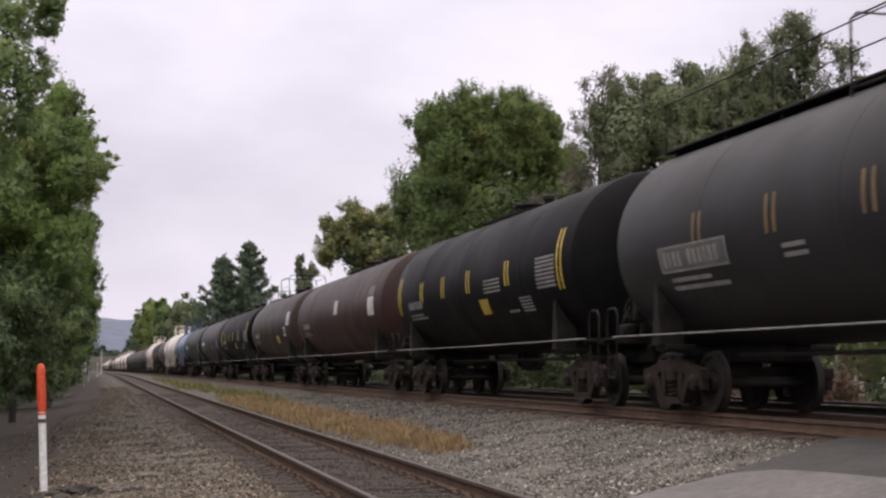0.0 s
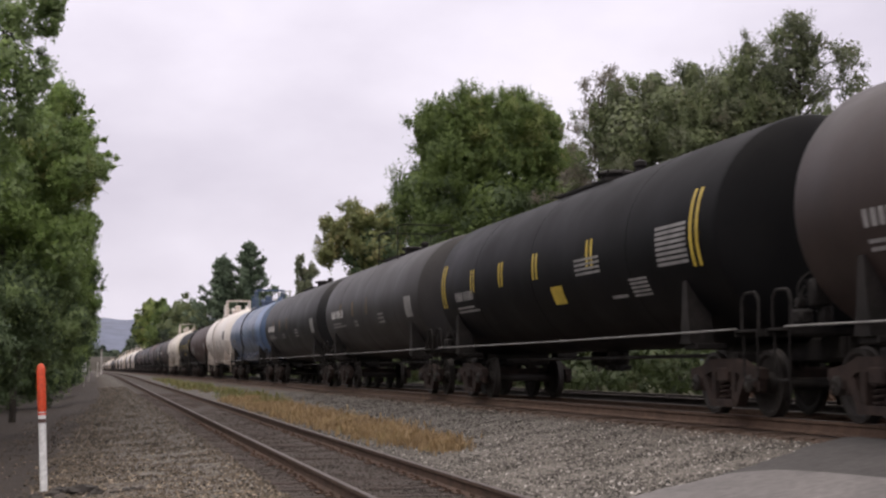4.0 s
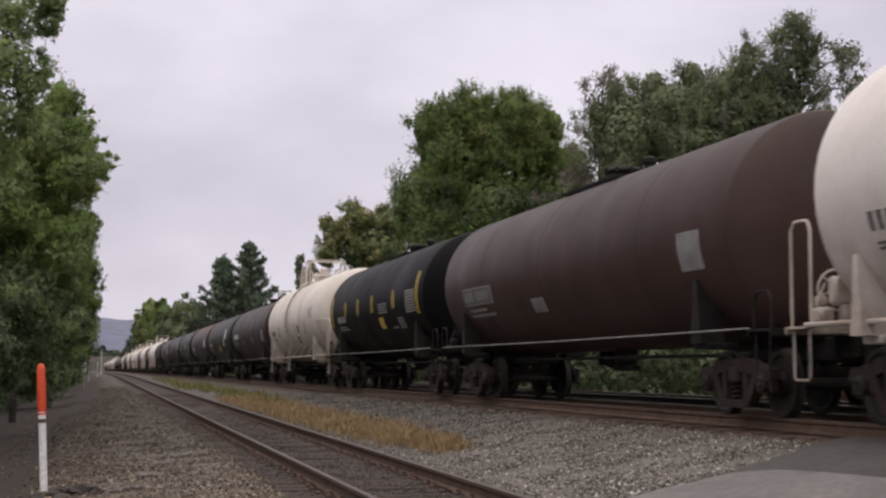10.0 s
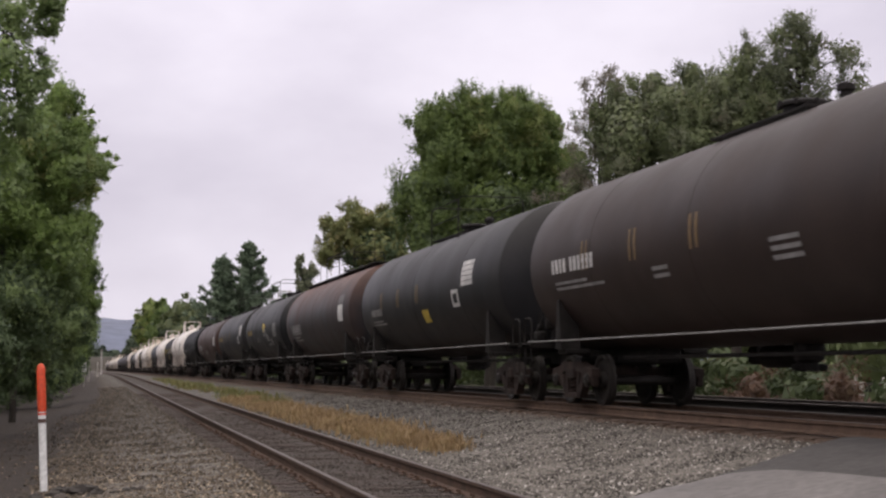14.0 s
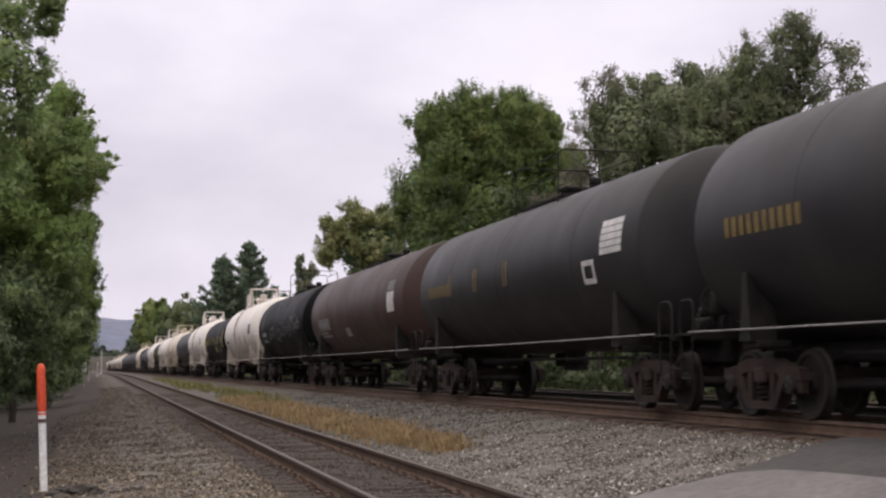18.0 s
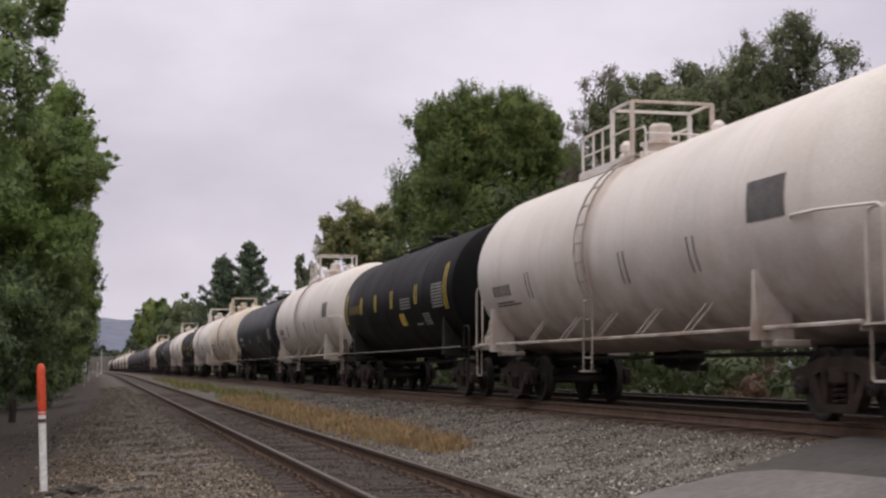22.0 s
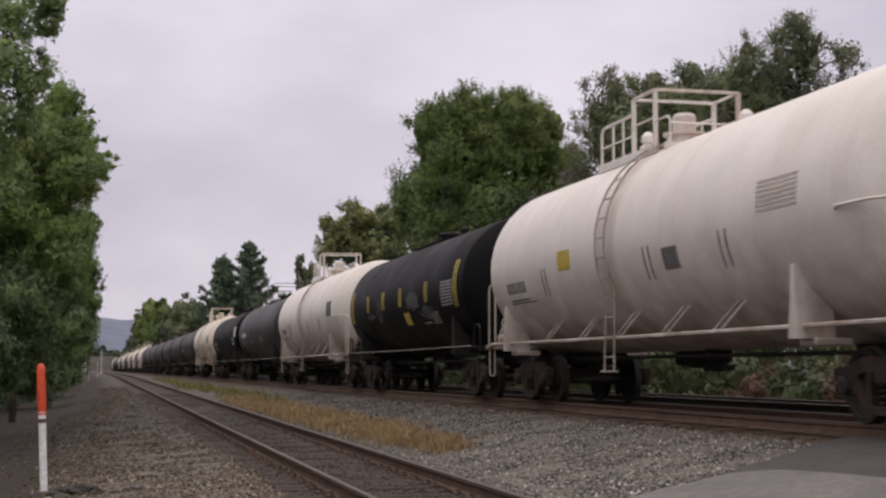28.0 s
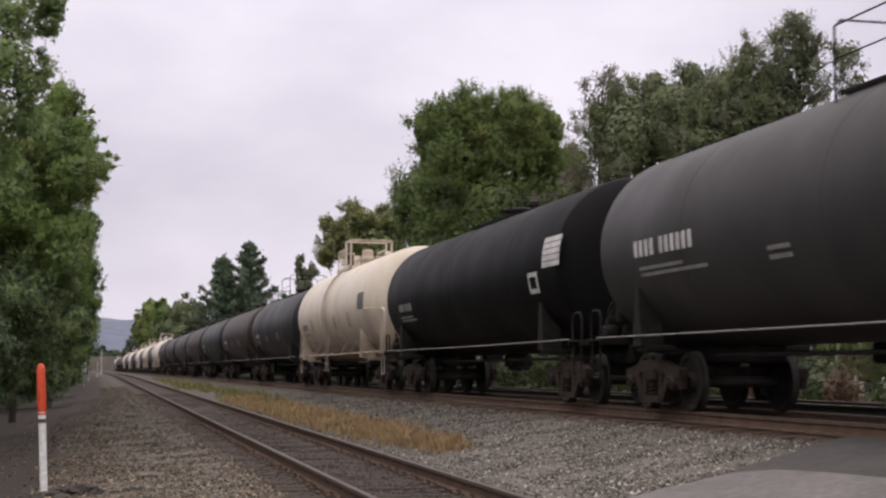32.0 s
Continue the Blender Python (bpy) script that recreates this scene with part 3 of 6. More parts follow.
def stone_material(name, tone):
    m, nt, b = material(name, 0.92)
    gi = nt.nodes.new("ShaderNodeNewGeometry")
    c = ramp_of(nt, gi.outputs["Random Per Island"], [(q, tuple(v * w for v, w in zip(c3, tone))) for q, c3 in ((0.0, (0.03, 0.026, 0.021)), (0.4, (0.105, 0.092, 0.077)), (0.85, (0.215, 0.19, 0.16)), (1.0, (0.55, 0.5, 0.44)))])
    sep = nt.nodes.new("ShaderNodeSeparateXYZ")
    nt.links.new(gi.outputs["Position"], sep.inputs[0])
    # Same ramp along y: 0.75 at 30, 1.3 at 17.
    near_tone = nt.nodes.new("ShaderNodeMapRange")
    near_tone.inputs["From Min"].default_value, near_tone.inputs["From Max"].default_value = 30, 17
    near_tone.inputs["To Min"].default_value, near_tone.inputs["To Max"].default_value = 0.75, 1.3
    nt.links.new(sep.outputs["Y"], near_tone.inputs["Value"])
    c = blend(nt, c, near_tone.outputs[0], 1.0, "MULTIPLY")
    g = noise_fac(nt, 40, 3, shift=False)
    c = blend(nt, c, ramp_of(nt, g, [(0.3, (0.75,) * 3), (0.7, (1.1,) * 3)]), 1.0, "MULTIPLY")
    nt.links.new(c, b.inputs["Base Color"])
    return m


LOOSE = stone_material("loose_grey_ballast", (0.89, 0.92, 0.965))
LOOSE_BROWN = stone_material("loose_brown_ballast", (0.665, 0.595, 0.505))
on_road = lambda x, y: 5.3 < x and y < road_edge(x) - 0.08 - 0.4 * max(0.0, noise.noise((x * 2.3, y * 2.3, 8)))
off_shoulder = lambda x, y: x < lerp(y, [(22, -0.75), (75, 0.55)]) + 0.35 * noise.noise((x * 1.7, y * 0.6, 4))
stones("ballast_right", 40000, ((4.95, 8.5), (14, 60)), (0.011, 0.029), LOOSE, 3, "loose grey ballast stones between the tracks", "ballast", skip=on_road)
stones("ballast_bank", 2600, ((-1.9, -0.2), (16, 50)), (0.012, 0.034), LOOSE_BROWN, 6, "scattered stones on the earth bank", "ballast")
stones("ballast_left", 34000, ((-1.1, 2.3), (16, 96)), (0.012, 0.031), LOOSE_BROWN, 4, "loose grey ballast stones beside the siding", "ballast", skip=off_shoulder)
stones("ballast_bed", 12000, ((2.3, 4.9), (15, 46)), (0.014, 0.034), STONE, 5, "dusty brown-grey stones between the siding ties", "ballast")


def clods():
    rng = random.Random(8)
    for i in range(26):
        x, y = rng.uniform(-1.0, 0.75), rng.uniform(18.3, 19.9)
        bm = bmesh.new()
        bmesh.ops.create_icosphere(bm, subdivisions=2, radius=1)
        r = rng.uniform(0.03, 0.115)
        for v in bm.verts:
            k = 1 + 0.5 * noise.noise(v.co * 1.6 + Vector((i * 7, 0, 0))) + 0.35 * noise.noise(v.co * 4.0 + Vector((0, i * 5, 0)))
            v.co = Vector((v.co.x * r * k * 1.2, v.co.y * r * k, v.co.z * r * k * 0.75))
        me = bpy.data.meshes.new("clod")
        bm.to_mesh(me)
        bm.free()
        me.materials.append(ROCK_DARK if rng.random() < 0.7 else STONE)
        ob = new("clod", me)
        ob.location = (x, y, ground_z(x, y) + r * 0.3)
        tagged(ob, "dark lump of broken asphalt lying on the gravel", "rock", "lumps by the marker post")


clods()


def blades(name, spots, mat, seed, label, height, width=0.012):
    """Tufts of thin bent blades. spots: x, y, radius, count."""
    rng = np.random.default_rng(seed)
    V, F = [], []
    for x0, y0, r, n in spots:
        for _ in range(n):
            x, y = x0 + rng.normal(0, r * 0.5), y0 + rng.normal(0, r * 1.2)
            z = ground_z(x, y) - 0.02
            h = height * rng.uniform(0.45, 1.2)
            t = rng.uniform(0, 6.283)
            lean = rng.uniform(0.1, 0.75) * h
            w = width * rng.uniform(0.7, 1.6)
            dx, dy = math.cos(t), math.sin(t)
            sx, sy = -dy * w, dx * w
            k = len(V)
            V += [(x - sx, y - sy, z), (x + sx, y + sy, z), (x + dx * lean * 0.4 - sx * 0.8, y + dy * lean * 0.4 - sy * 0.8, z + h * 0.6), (x + dx * lean * 0.4 + sx * 0.8, y + dy * lean * 0.4 + sy * 0.8, z + h * 0.6), (x + dx * lean, y + dy * lean, z + h)]
            F += [(k, k + 1, k + 3, k + 2), (k + 2, k + 3, k + 4)]
    me = bpy.data.meshes.new(name)
    me.from_pydata(V, [], F)
    me.materials.append(mat)
    tagged(new(name, me), label, "grass", kind="stuff")


def grass():
    rng = random.Random(5)
    dry, weed = [], []
    y = 23.5
    while y < 60:
        k = min(1, (y - 23) / 6)
        dry.append((5.75 + rng.uniform(-0.3, 0.3) * k, y, 0.26 + 0.3 * k, int(165 * rng.uniform(0.5, 1.3))))
        y += 0.42
    while y < 140:
        weed.append((6.2 + rng.uniform(-0.4, 0.4), y, 0.6, 16))
        y += 1.0
    for i in range(14):
        weed.append((6.0 + rng.uniform(-0.5, 0.5), rng.uniform(40, 78), 0.4, 36))
    for i in range(12):
        weed.append((6.0 + rng.uniform(-0.4, 0.4), rng.uniform(82, 100), 0.6, 120))
    blades("dry_grass", dry, LEAF["straw"], 1, "dry straw-coloured grass along the siding", 0.2, 0.01)
    blades("weeds", weed, LEAF["weed"], 2, "green and yellow weeds along the siding", 0.3, 0.02)


grass()


# ---- marker posts ----
def marker_post(x, y, h, lean, r=0.05):
    post = new("marker_post")
    base = Shape().lathe([(0, r), (h * 0.63, r * 0.97)], 12, "z").mesh("shaft", POST_WHITE, 40)
    top = Shape().lathe([(h * 0.63, r * 1.08), (h * 0.65, r * 1.12), (h * 0.95, r * 1.12), (h * 0.985, r * 0.85), (h, r * 0.35)], 12, "z").mesh("sleeve", ORANGE, 40)
    part("shaft", base, post)
    part("sleeve", top, post, label="bright orange plastic sleeve")
    b1 = Shape().lathe([(h * 0.605, r * 1.05), (h * 0.62, r * 1.05)], 12, "z").mesh("band", ORANGE, 40)
    b2 = Shape().lathe([(h * 0.545, r * 1.05), (h * 0.575, r * 1.05)], 12, "z").mesh("band", DARK_BAND, 40)
    part("band", b1, post)
    part("band", b2, post, label="dark brown band")
    post.matrix_basis = pose(x, y, ground_z(x, y) - 0.03, 0, lean, 0)
    return tagged(post, "white plastic marker post with an orange top", "post", "trackside posts")


marker_post(-0.55, 20.3, 1.72, -2.6)


def small_post(x, y, h, w):
    post = new("trackside_post")
    part("shaft", Shape().soft((0, 0, h / 2), (w, w, h), 0.01).mesh("shaft", PALE_WALL), post)
    part("cap", Shape().soft((0, 0, h + 0.03), (w * 1.3, w * 1.3, 0.06), 0.01).mesh("cap", PALE_WALL), post)
    post.location = (x, y, ground_z(x, y) - 0.02)
    tagged(post, "pale weathered post beside the track", "post", "trackside posts")


def board_post(x, y):
    """A narrow trackside board on a thin stake."""
    post = new("trackside_sign")
    part("stake", Shape().soft((0, 0, 0.85), (0.07, 0.07, 1.7), 0.01).mesh("stake", PALE_WALL), post)
    part("board", Shape().soft((0, -0.05, 1.38), (0.3, 0.03, 0.66), 0.01).mesh("board", POST_WHITE), post, label="plain white narrow board")
    post.location = (x, y, ground_z(x, y) - 0.02)
    tagged(post, "white board on a pale stake beside the siding", "sign", "trackside posts")


board_post(-0.35, 104)
small_post(-0.05, 132, 1.3, 0.16)
small_post(0.9, 170, 1.6, 0.14)
small_post(2.0, 260, 4.2, 0.25)


# ---- the freight train ----
SPEED = 15.178
RADIUS = 0.457


def wheelset_mesh():
    s = Shape()
    for k in (-1, 1):
        prof = [(0.69, 0.10), (0.69, 0.14), (0.71, 0.36), (0.685, 0.40), (0.685, 0.482), (0.715, 0.482), (0.73, 0.459), (0.82, 0.452), (0.82, 0.395), (0.785, 0.36), (0.755, 0.16), (0.85, 0.135), (0.85, 0.09)]
        s.lathe([(k * a0, b0) for a0, b0 in prof], 20, "x")
        s.lathe([(k * 0.85, 0.075), (k * 1.0, 0.075), (k * 1.0, 0.12), (k * 1.11, 0.12), (k * 1.125, 0.09)], 12, "x")
        for q in range(3):
            t = q * 2.094
            s.box((k * 1.135, math.cos(t) * 0.055, math.sin(t) * 0.055), (0.03, 0.035, 0.035))
    s.lathe([(-0.7, 0.085), (0.7, 0.085)], 12, "x")
    return s.mesh("wheelset", WHEEL, 35)


def side_frame_mesh():
    """Cast side frame with its window for the springs and jaws over the two axle ends."""
    s = Shape()
    top = [(-1.15, 0.52), (-1.12, 0.66), (-0.75, 0.70), (-0.42, 0.80), (0.42, 0.80), (0.75, 0.70), (1.12, 0.66), (1.15, 0.52), (0.72, 0.52), (0.42, 0.62), (-0.42, 0.62), (-0.72, 0.52)]
    s.slab(top, -0.08, 0.08)
    for k in (-1, 1):
        s.slab([(k * 0.72, 0.53), (k * 0.56, 0.57), (k * 0.30, 0.18), (k * 0.42, 0.13)], -0.075, 0.075)
        s.slab([(k * 0.26, 0.62), (k * 0.40, 0.62), (k * 0.38, 0.17), (k * 0.27, 0.17)], -0.07, 0.07)
        s.soft((0, k * 0.89, 0.47), (0.17, 0.28, 0.14), 0.02)
        s.soft((0, k * 1.09, 0.44), (0.13, 0.08, 0.2), 0.02)
        s.soft((0, k * 0.7, 0.44), (0.13, 0.07, 0.2), 0.02)
    s.slab([(-0.44, 0.13), (0.44, 0.13), (0.36, 0.235), (-0.36, 0.235)], -0.1, 0.1)
    return s.mesh("side_frame", TRUCK, 25)


def spring_mesh():
    s = Shape()
    pts = [(math.cos(i * 0.9) * 0.1, math.sin(i * 0.9) * 0.1, 0.24 + i * 0.0095) for i in range(26)]
    s.tube(pts, 0.02, 4)
    return s.mesh("spring", TRUCK, 40)


def bolster_mesh():
    s = Shape().soft((0, 0, 0.58), (2.2, 0.36, 0.22), 0.03)
    s.lathe([(0.66, 0.2), (0.74, 0.2), (0.76, 0.17)], 16, "z")
    s.tube([(-0.95, 0.45, 0.42), (0.95, 0.45, 0.42)], 0.045, 6)
    s.tube([(-0.95, -0.45, 0.42), (0.95, -0.45, 0.42)], 0.045, 6)
    return s.mesh("truck", TRUCK, 35)


WHEELSETS = {1: [], -1: []}


def truck(car, y):
    t = part("truck", kept("bolster", bolster_mesh), car, (0, y, 0), "dusty brown cast-steel truck")
    for k in (-1, 1):
        part("side_frame", kept("side_frame", side_frame_mesh), t, (k * 1.0, 0, 0))
        part("spring", kept("springs", spring_mesh), t, (k * 1.0, 0, 0))
        w = part("wheelset", kept("wheelset", wheelset_mesh), t, (0, k * 0.89, RADIUS), "worn steel wheels on an axle")
        WHEELSETS[k].append(w)
    return t


def tank_mesh(half, r, zc, mat, ribs):
    """The shell: a long cylinder with dished ends and raised weld seams."""
    depth = r * (0.42 if r > 1.65 else 0.3)
    prof = [(-half + depth * (1 - math.cos(t)), max(0.02, r * math.sin(t))) for t in [math.pi / 2 * i / 10 for i in range(11)]]
    body = []
    for y in ribs:
        body += [(y - 0.03, r), (y - 0.022, r + 0.004), (y + 0.022, r + 0.004), (y + 0.03, r)]
    prof = prof + body + [(-y, q) for y, q in reversed(prof)]
    return Shape().lathe(prof, 48, "y", (0, 0, zc)).mesh("tank", mat, 22)


def on_shell(r, zc, y0, y1, z0, z1, lift=0.006):
    """A thin patch that lies on the near side of the shell."""
    s = Shape()
    a0, a1 = math.asin(max(-1, min(1, (z0 - zc) / r))), math.asin(max(-1, min(1, (z1 - zc) / r)))
    n = max(1, math.ceil(abs(a1 - a0) / 0.09))
    for i in range(n + 1):
        t = a0 + (a1 - a0) * i / n
        for rr in (r + lift, r - 0.01):
            for y in (y0, y1):
                s.v.append((-math.cos(t) * rr, y, zc + math.sin(t) * rr))
    for i in range(n):
        b0 = i * 4
        s.f.append((b0, b0 + 1, b0 + 5, b0 + 4))
        s.f.append((b0, b0 + 4, b0 + 6, b0 + 2))
        s.f.append((b0 + 1, b0 + 3, b0 + 7, b0 + 5))
    return s


def skin(r, zc, y, z, lift=0.008):
    """A point on the near side of the shell."""
    return (-math.sqrt(max(0.01, r * r - (z - zc) ** 2)) - lift, y, z)


def ribbon(r, zc, pts, w):
    """A painted stroke of one width along points (y, z) on the shell."""
    s = Shape()
    for k, (y, z) in enumerate(pts):
        a, b = pts[max(0, k - 1)], pts[min(len(pts) - 1, k + 1)]
        d = Vector((b[0] - a[0], b[1] - a[1])).normalized() * (w / 2)
        s.v += [skin(r, zc, y - d.y, z + d.x, 0.008 + 0.0004 * k), skin(r, zc, y + d.y, z - d.x, 0.008 + 0.0004 * k)]
    s.f = [(2 * k, 2 * k + 2, 2 * k + 3, 2 * k + 1) for k in range(len(pts) - 1)]
    return s


def merged(shapes):
    s = Shape()
    for q in shapes:
        n = len(s.v)
        s.v += q.v
        s.f += [tuple(n + i for i in f) for f in q.f]
    return s


def scrawl(r, zc, y, z, w, h, seed):
    """A tangle of curved spray-paint strokes on the shell."""
    q = random.Random(seed)
    out = []
    for k in range(8):
        cy, cz, t0, span = y + w * q.uniform(-0.7, 0.7), z + h * q.uniform(-0.35, 0.35), q.uniform(0, 6.28), q.uniform(2.2, 5.2)
        ry, rz = w * q.uniform(0.35, 1.1), h * q.uniform(0.2, 0.7)
        out.append(ribbon(r, zc, [(cy + ry * math.cos(t0 + span * m / 10) * (1 + 0.04 * m), cz + rz * math.sin(t0 + span * m / 10)) for m in range(11)], q.uniform(0.03, 0.09)))
    return merged(out)


def lettering(r, zc, y, z, n, size, gap_at=4):
    """A row of plain bars in place of a car's number, running towards the front."""
    out = []
    rng = random.Random(n * 31 + int(y * 10))
    w = size * 0.5
    for i in range(n):
        yy = y - i * size * 0.86 - (size * 0.5 if i >= gap_at else 0)
        out.append(on_shell(r, zc, yy - w, yy, z - size / 2, z + size / 2))
    return merged(out)


def lines(r, zc, y, z, rows, pitch=1.9):
    """Small lines of stencilling as bars: (length, height) downwards."""
    out = []
    for ln, h in rows:
        out.append(on_shell(r, zc, y - ln, y, z - h, z))
        z -= h * pitch
    return merged(out)


def outline(r, zc, y0, y1, z0, z1, w=0.03):
    """A painted frame on the shell."""
    return merged([on_shell(r, zc, y0, y1, z0, z0 + w), on_shell(r, zc, y0, y1, z1 - w, z1), on_shell(r, zc, y0, y0 + w, z0 + w, z1 - w), on_shell(r, zc, y1 - w, y1, z0 + w, z1 - w)])


def hoop(pts, r=0.022):
    return Shape().tube(pts, r, 6)


def end_gear(car, half, mat, tall, key):
    """Couplers, draft sills, end platforms with their rails, steps, and the brake gear."""
    for k in (-1, 1):
        def sill():
            s = Shape().soft((0, k * (half - 1.3), 0.92), (0.44, 4.4, 0.34), 0.03)
            s.soft((0, k * (half + 0.45), 0.95), (0.62, 0.5, 0.34), 0.03)
            s.soft((0, k * (half - 1.35), 0.82), (1.9, 0.34, 0.16), 0.03)
            return s.mesh("draft_sill", STEEL_DARK, 30)

        def coupler():
            s = Shape().soft((0, k * (half + 0.75), 0.86), (0.16, 0.42, 0.2), 0.03)
            s.soft((0.06, k * (half + 0.98), 0.86), (0.3, 0.24, 0.28), 0.06)
            s.tube([(-0.2, k * (half + 0.72), 0.72), (-0.16, k * (half + 0.88), 0.5), (-0.06, k * (half + 1.0), 0.46)], 0.028, 6)
            return s.mesh("coupler", TRUCK, 30)

        def deck():
            a0, b0 = k * (half - 0.05), k * (half + 0.62)
            s = Shape().slab([(a0, 1.08), (a0, 1.17), (b0, 1.17), (b0, 1.08), (b0 - k * 0.03, 1.08), (b0 - k * 0.03, 1.14), (a0 + k * 0.03, 1.14), (a0 + k * 0.03, 1.08)], -1.48, 1.48)
            return s.mesh("end_platform", mat, 30)

        part("draft_sill", kept(("sill", k, half), sill), car)
        part("coupler", kept(("coupler", k, half), coupler), car)
        part("end_platform", kept(("deck", k, half, key), deck), car)
        for side in (-1, 1):
            def rail():
                x, y = side * 1.42, k * (half + 0.05)
                y2 = k * (half + 0.55)
                s = hoop([(x, y, 1.15), (x, y, 1.15 + tall - 0.12), (x, y + k * 0.06, 1.15 + tall - 0.02), (x, y + k * 0.15, 1.15 + tall), (x, y2 - k * 0.1, 1.15 + tall), (x, y2, 1.15 + tall - 0.1), (x, y2, 1.15)], 0.02)
                return s.mesh("end_handrail", mat, 40)

            def step():
                x, y = side * 1.42, k * (half + 0.3)
                s = Shape()
                s.tube([(x, y - 0.2, 1.12), (x, y - 0.2, 0.56), (x, y - 0.16, 0.52), (x, y + 0.16, 0.52), (x, y + 0.2, 0.56), (x, y + 0.2, 1.12)], 0.016, 5)
                return s.mesh("sill_step", mat, 30)

            part("end_handrail", kept(("rail", k, side, half, tall, key), rail), car)
            part("sill_step", kept(("step", k, side, half, key), step), car)
    def brake():
        s = Shape()
        ring = [(-0.95 + 0.25 * math.cos(t), half + 0.3, 1.62 + 0.25 * math.sin(t)) for t in [math.pi * i / 8 for i in range(17)]]
        s.tube(ring, 0.018, 5)
        for t in (0.3, 1.35, 2.4):
            a, b = 0.25 * math.cos(t), 0.25 * math.sin(t)
            s.tube([(-0.95 - a, half + 0.3, 1.62 - b), (-0.95 + a, half + 0.3, 1.62 + b)], 0.012, 5)
        s.soft((-0.95, half + 0.18, 1.6), (0.28, 0.2, 0.36), 0.04)
        s.soft((-0.9, half + 0.16, 1.3), (0.16, 0.16, 0.3), 0.03)
        s.soft((-1.2, half + 0.2, 1.3), (0.2, 0.3, 0.2), 0.04)
        s.soft((-1.15, half + 0.32, 1.48), (0.12, 0.16, 0.14), 0.03)
        s.tube([(-1.2, half + 0.1, 1.2), (-1.28, half + 0.2, 1.42), (-1.1, half + 0.3, 1.7)], 0.016, 5)
        return s.mesh("hand_brake", mat, 40)
    part("hand_brake", kept(("brake", half, key), brake), car)


def saddles(car, half, r, zc, mat, key, label, seat):
    for k in (-1, 1):
        for side in (-1, 1):
            def web():
                y = k * (half - (seat if k > 0 or seat > 1.5 else 2.5))
                w = 0.075 if seat < 1.5 else 0.12
                s = Shape().slab([(y - w * 0.55, 1.92), (y + w * 0.55, 1.92), (y + w * 0.9, 1.5), (y + w + 0.06, 1.02), (y - w - 0.06, 1.02), (y - w * 0.9, 1.5)], side * 1.1, side * (r - 0.13))
                s.soft((side * 1.15, y, 0.98), (0.5, 0.42, 0.1), 0.02)
                return s.mesh("saddle", mat, 35)
            part("saddle", kept(("saddle", k, side, half, r, key), web), car, label=label)


def side_rails(car, half, mat, key, heavy):
    """The long safety rail down each side of the car."""
    for side in (-1, 1):
        def rail():
            x = side * 1.5
            s = Shape().tube([(x, -half - 0.05, 1.18), (x, -half + 2.6, 1.17), (x, 0, 1.16), (x, half - 2.6, 1.17), (x, half + 0.05, 1.18)], 0.03 if heavy else 0.013, 6)
            return s.mesh("safety_rail", mat, 40)
        part("safety_rail", kept(("srail", side, half, key, heavy), rail), car)


def underside(car, half, key):
    def pipe():
        s = Shape().tube([(-0.5, -half + 2.6, 0.86), (-0.5, half - 2.6, 0.86)], 0.03, 6)
        s.tube([(0.35, -half + 2.6, 0.9), (0.35, half - 2.6, 0.9)], 0.02, 5)
        return s.mesh("brake_pipe", STEEL_DARK, 40)

    def outlet():
        s = Shape().lathe([(0.62, 0.13), (0.74, 0.13), (0.78, 0.2), (1.2, 0.24)], 14, "z")
        s.soft((0, 0, 0.68), (0.5, 0.16, 0.1), 0.02)
        return s.mesh("bottom_outlet", STEEL_DARK, 40)

    def reservoir():
        s = Shape().lathe([(-0.6, 0.05), (-0.55, 0.16), (-0.5, 0.19), (0.5, 0.19), (0.55, 0.16), (0.6, 0.05)], 14, "y", (0.7, 2.2, 0.86))
        s.soft((0.7, 3.1, 0.88), (0.24, 0.3, 0.3), 0.04)
        return s.mesh("air_reservoir", STEEL_DARK, 40)
    part("brake_pipe", kept(("pipe", half), pipe), car)
    part("bottom_outlet", kept("outlet", outlet), car)
    part("air_reservoir", kept("reservoir", reservoir), car)


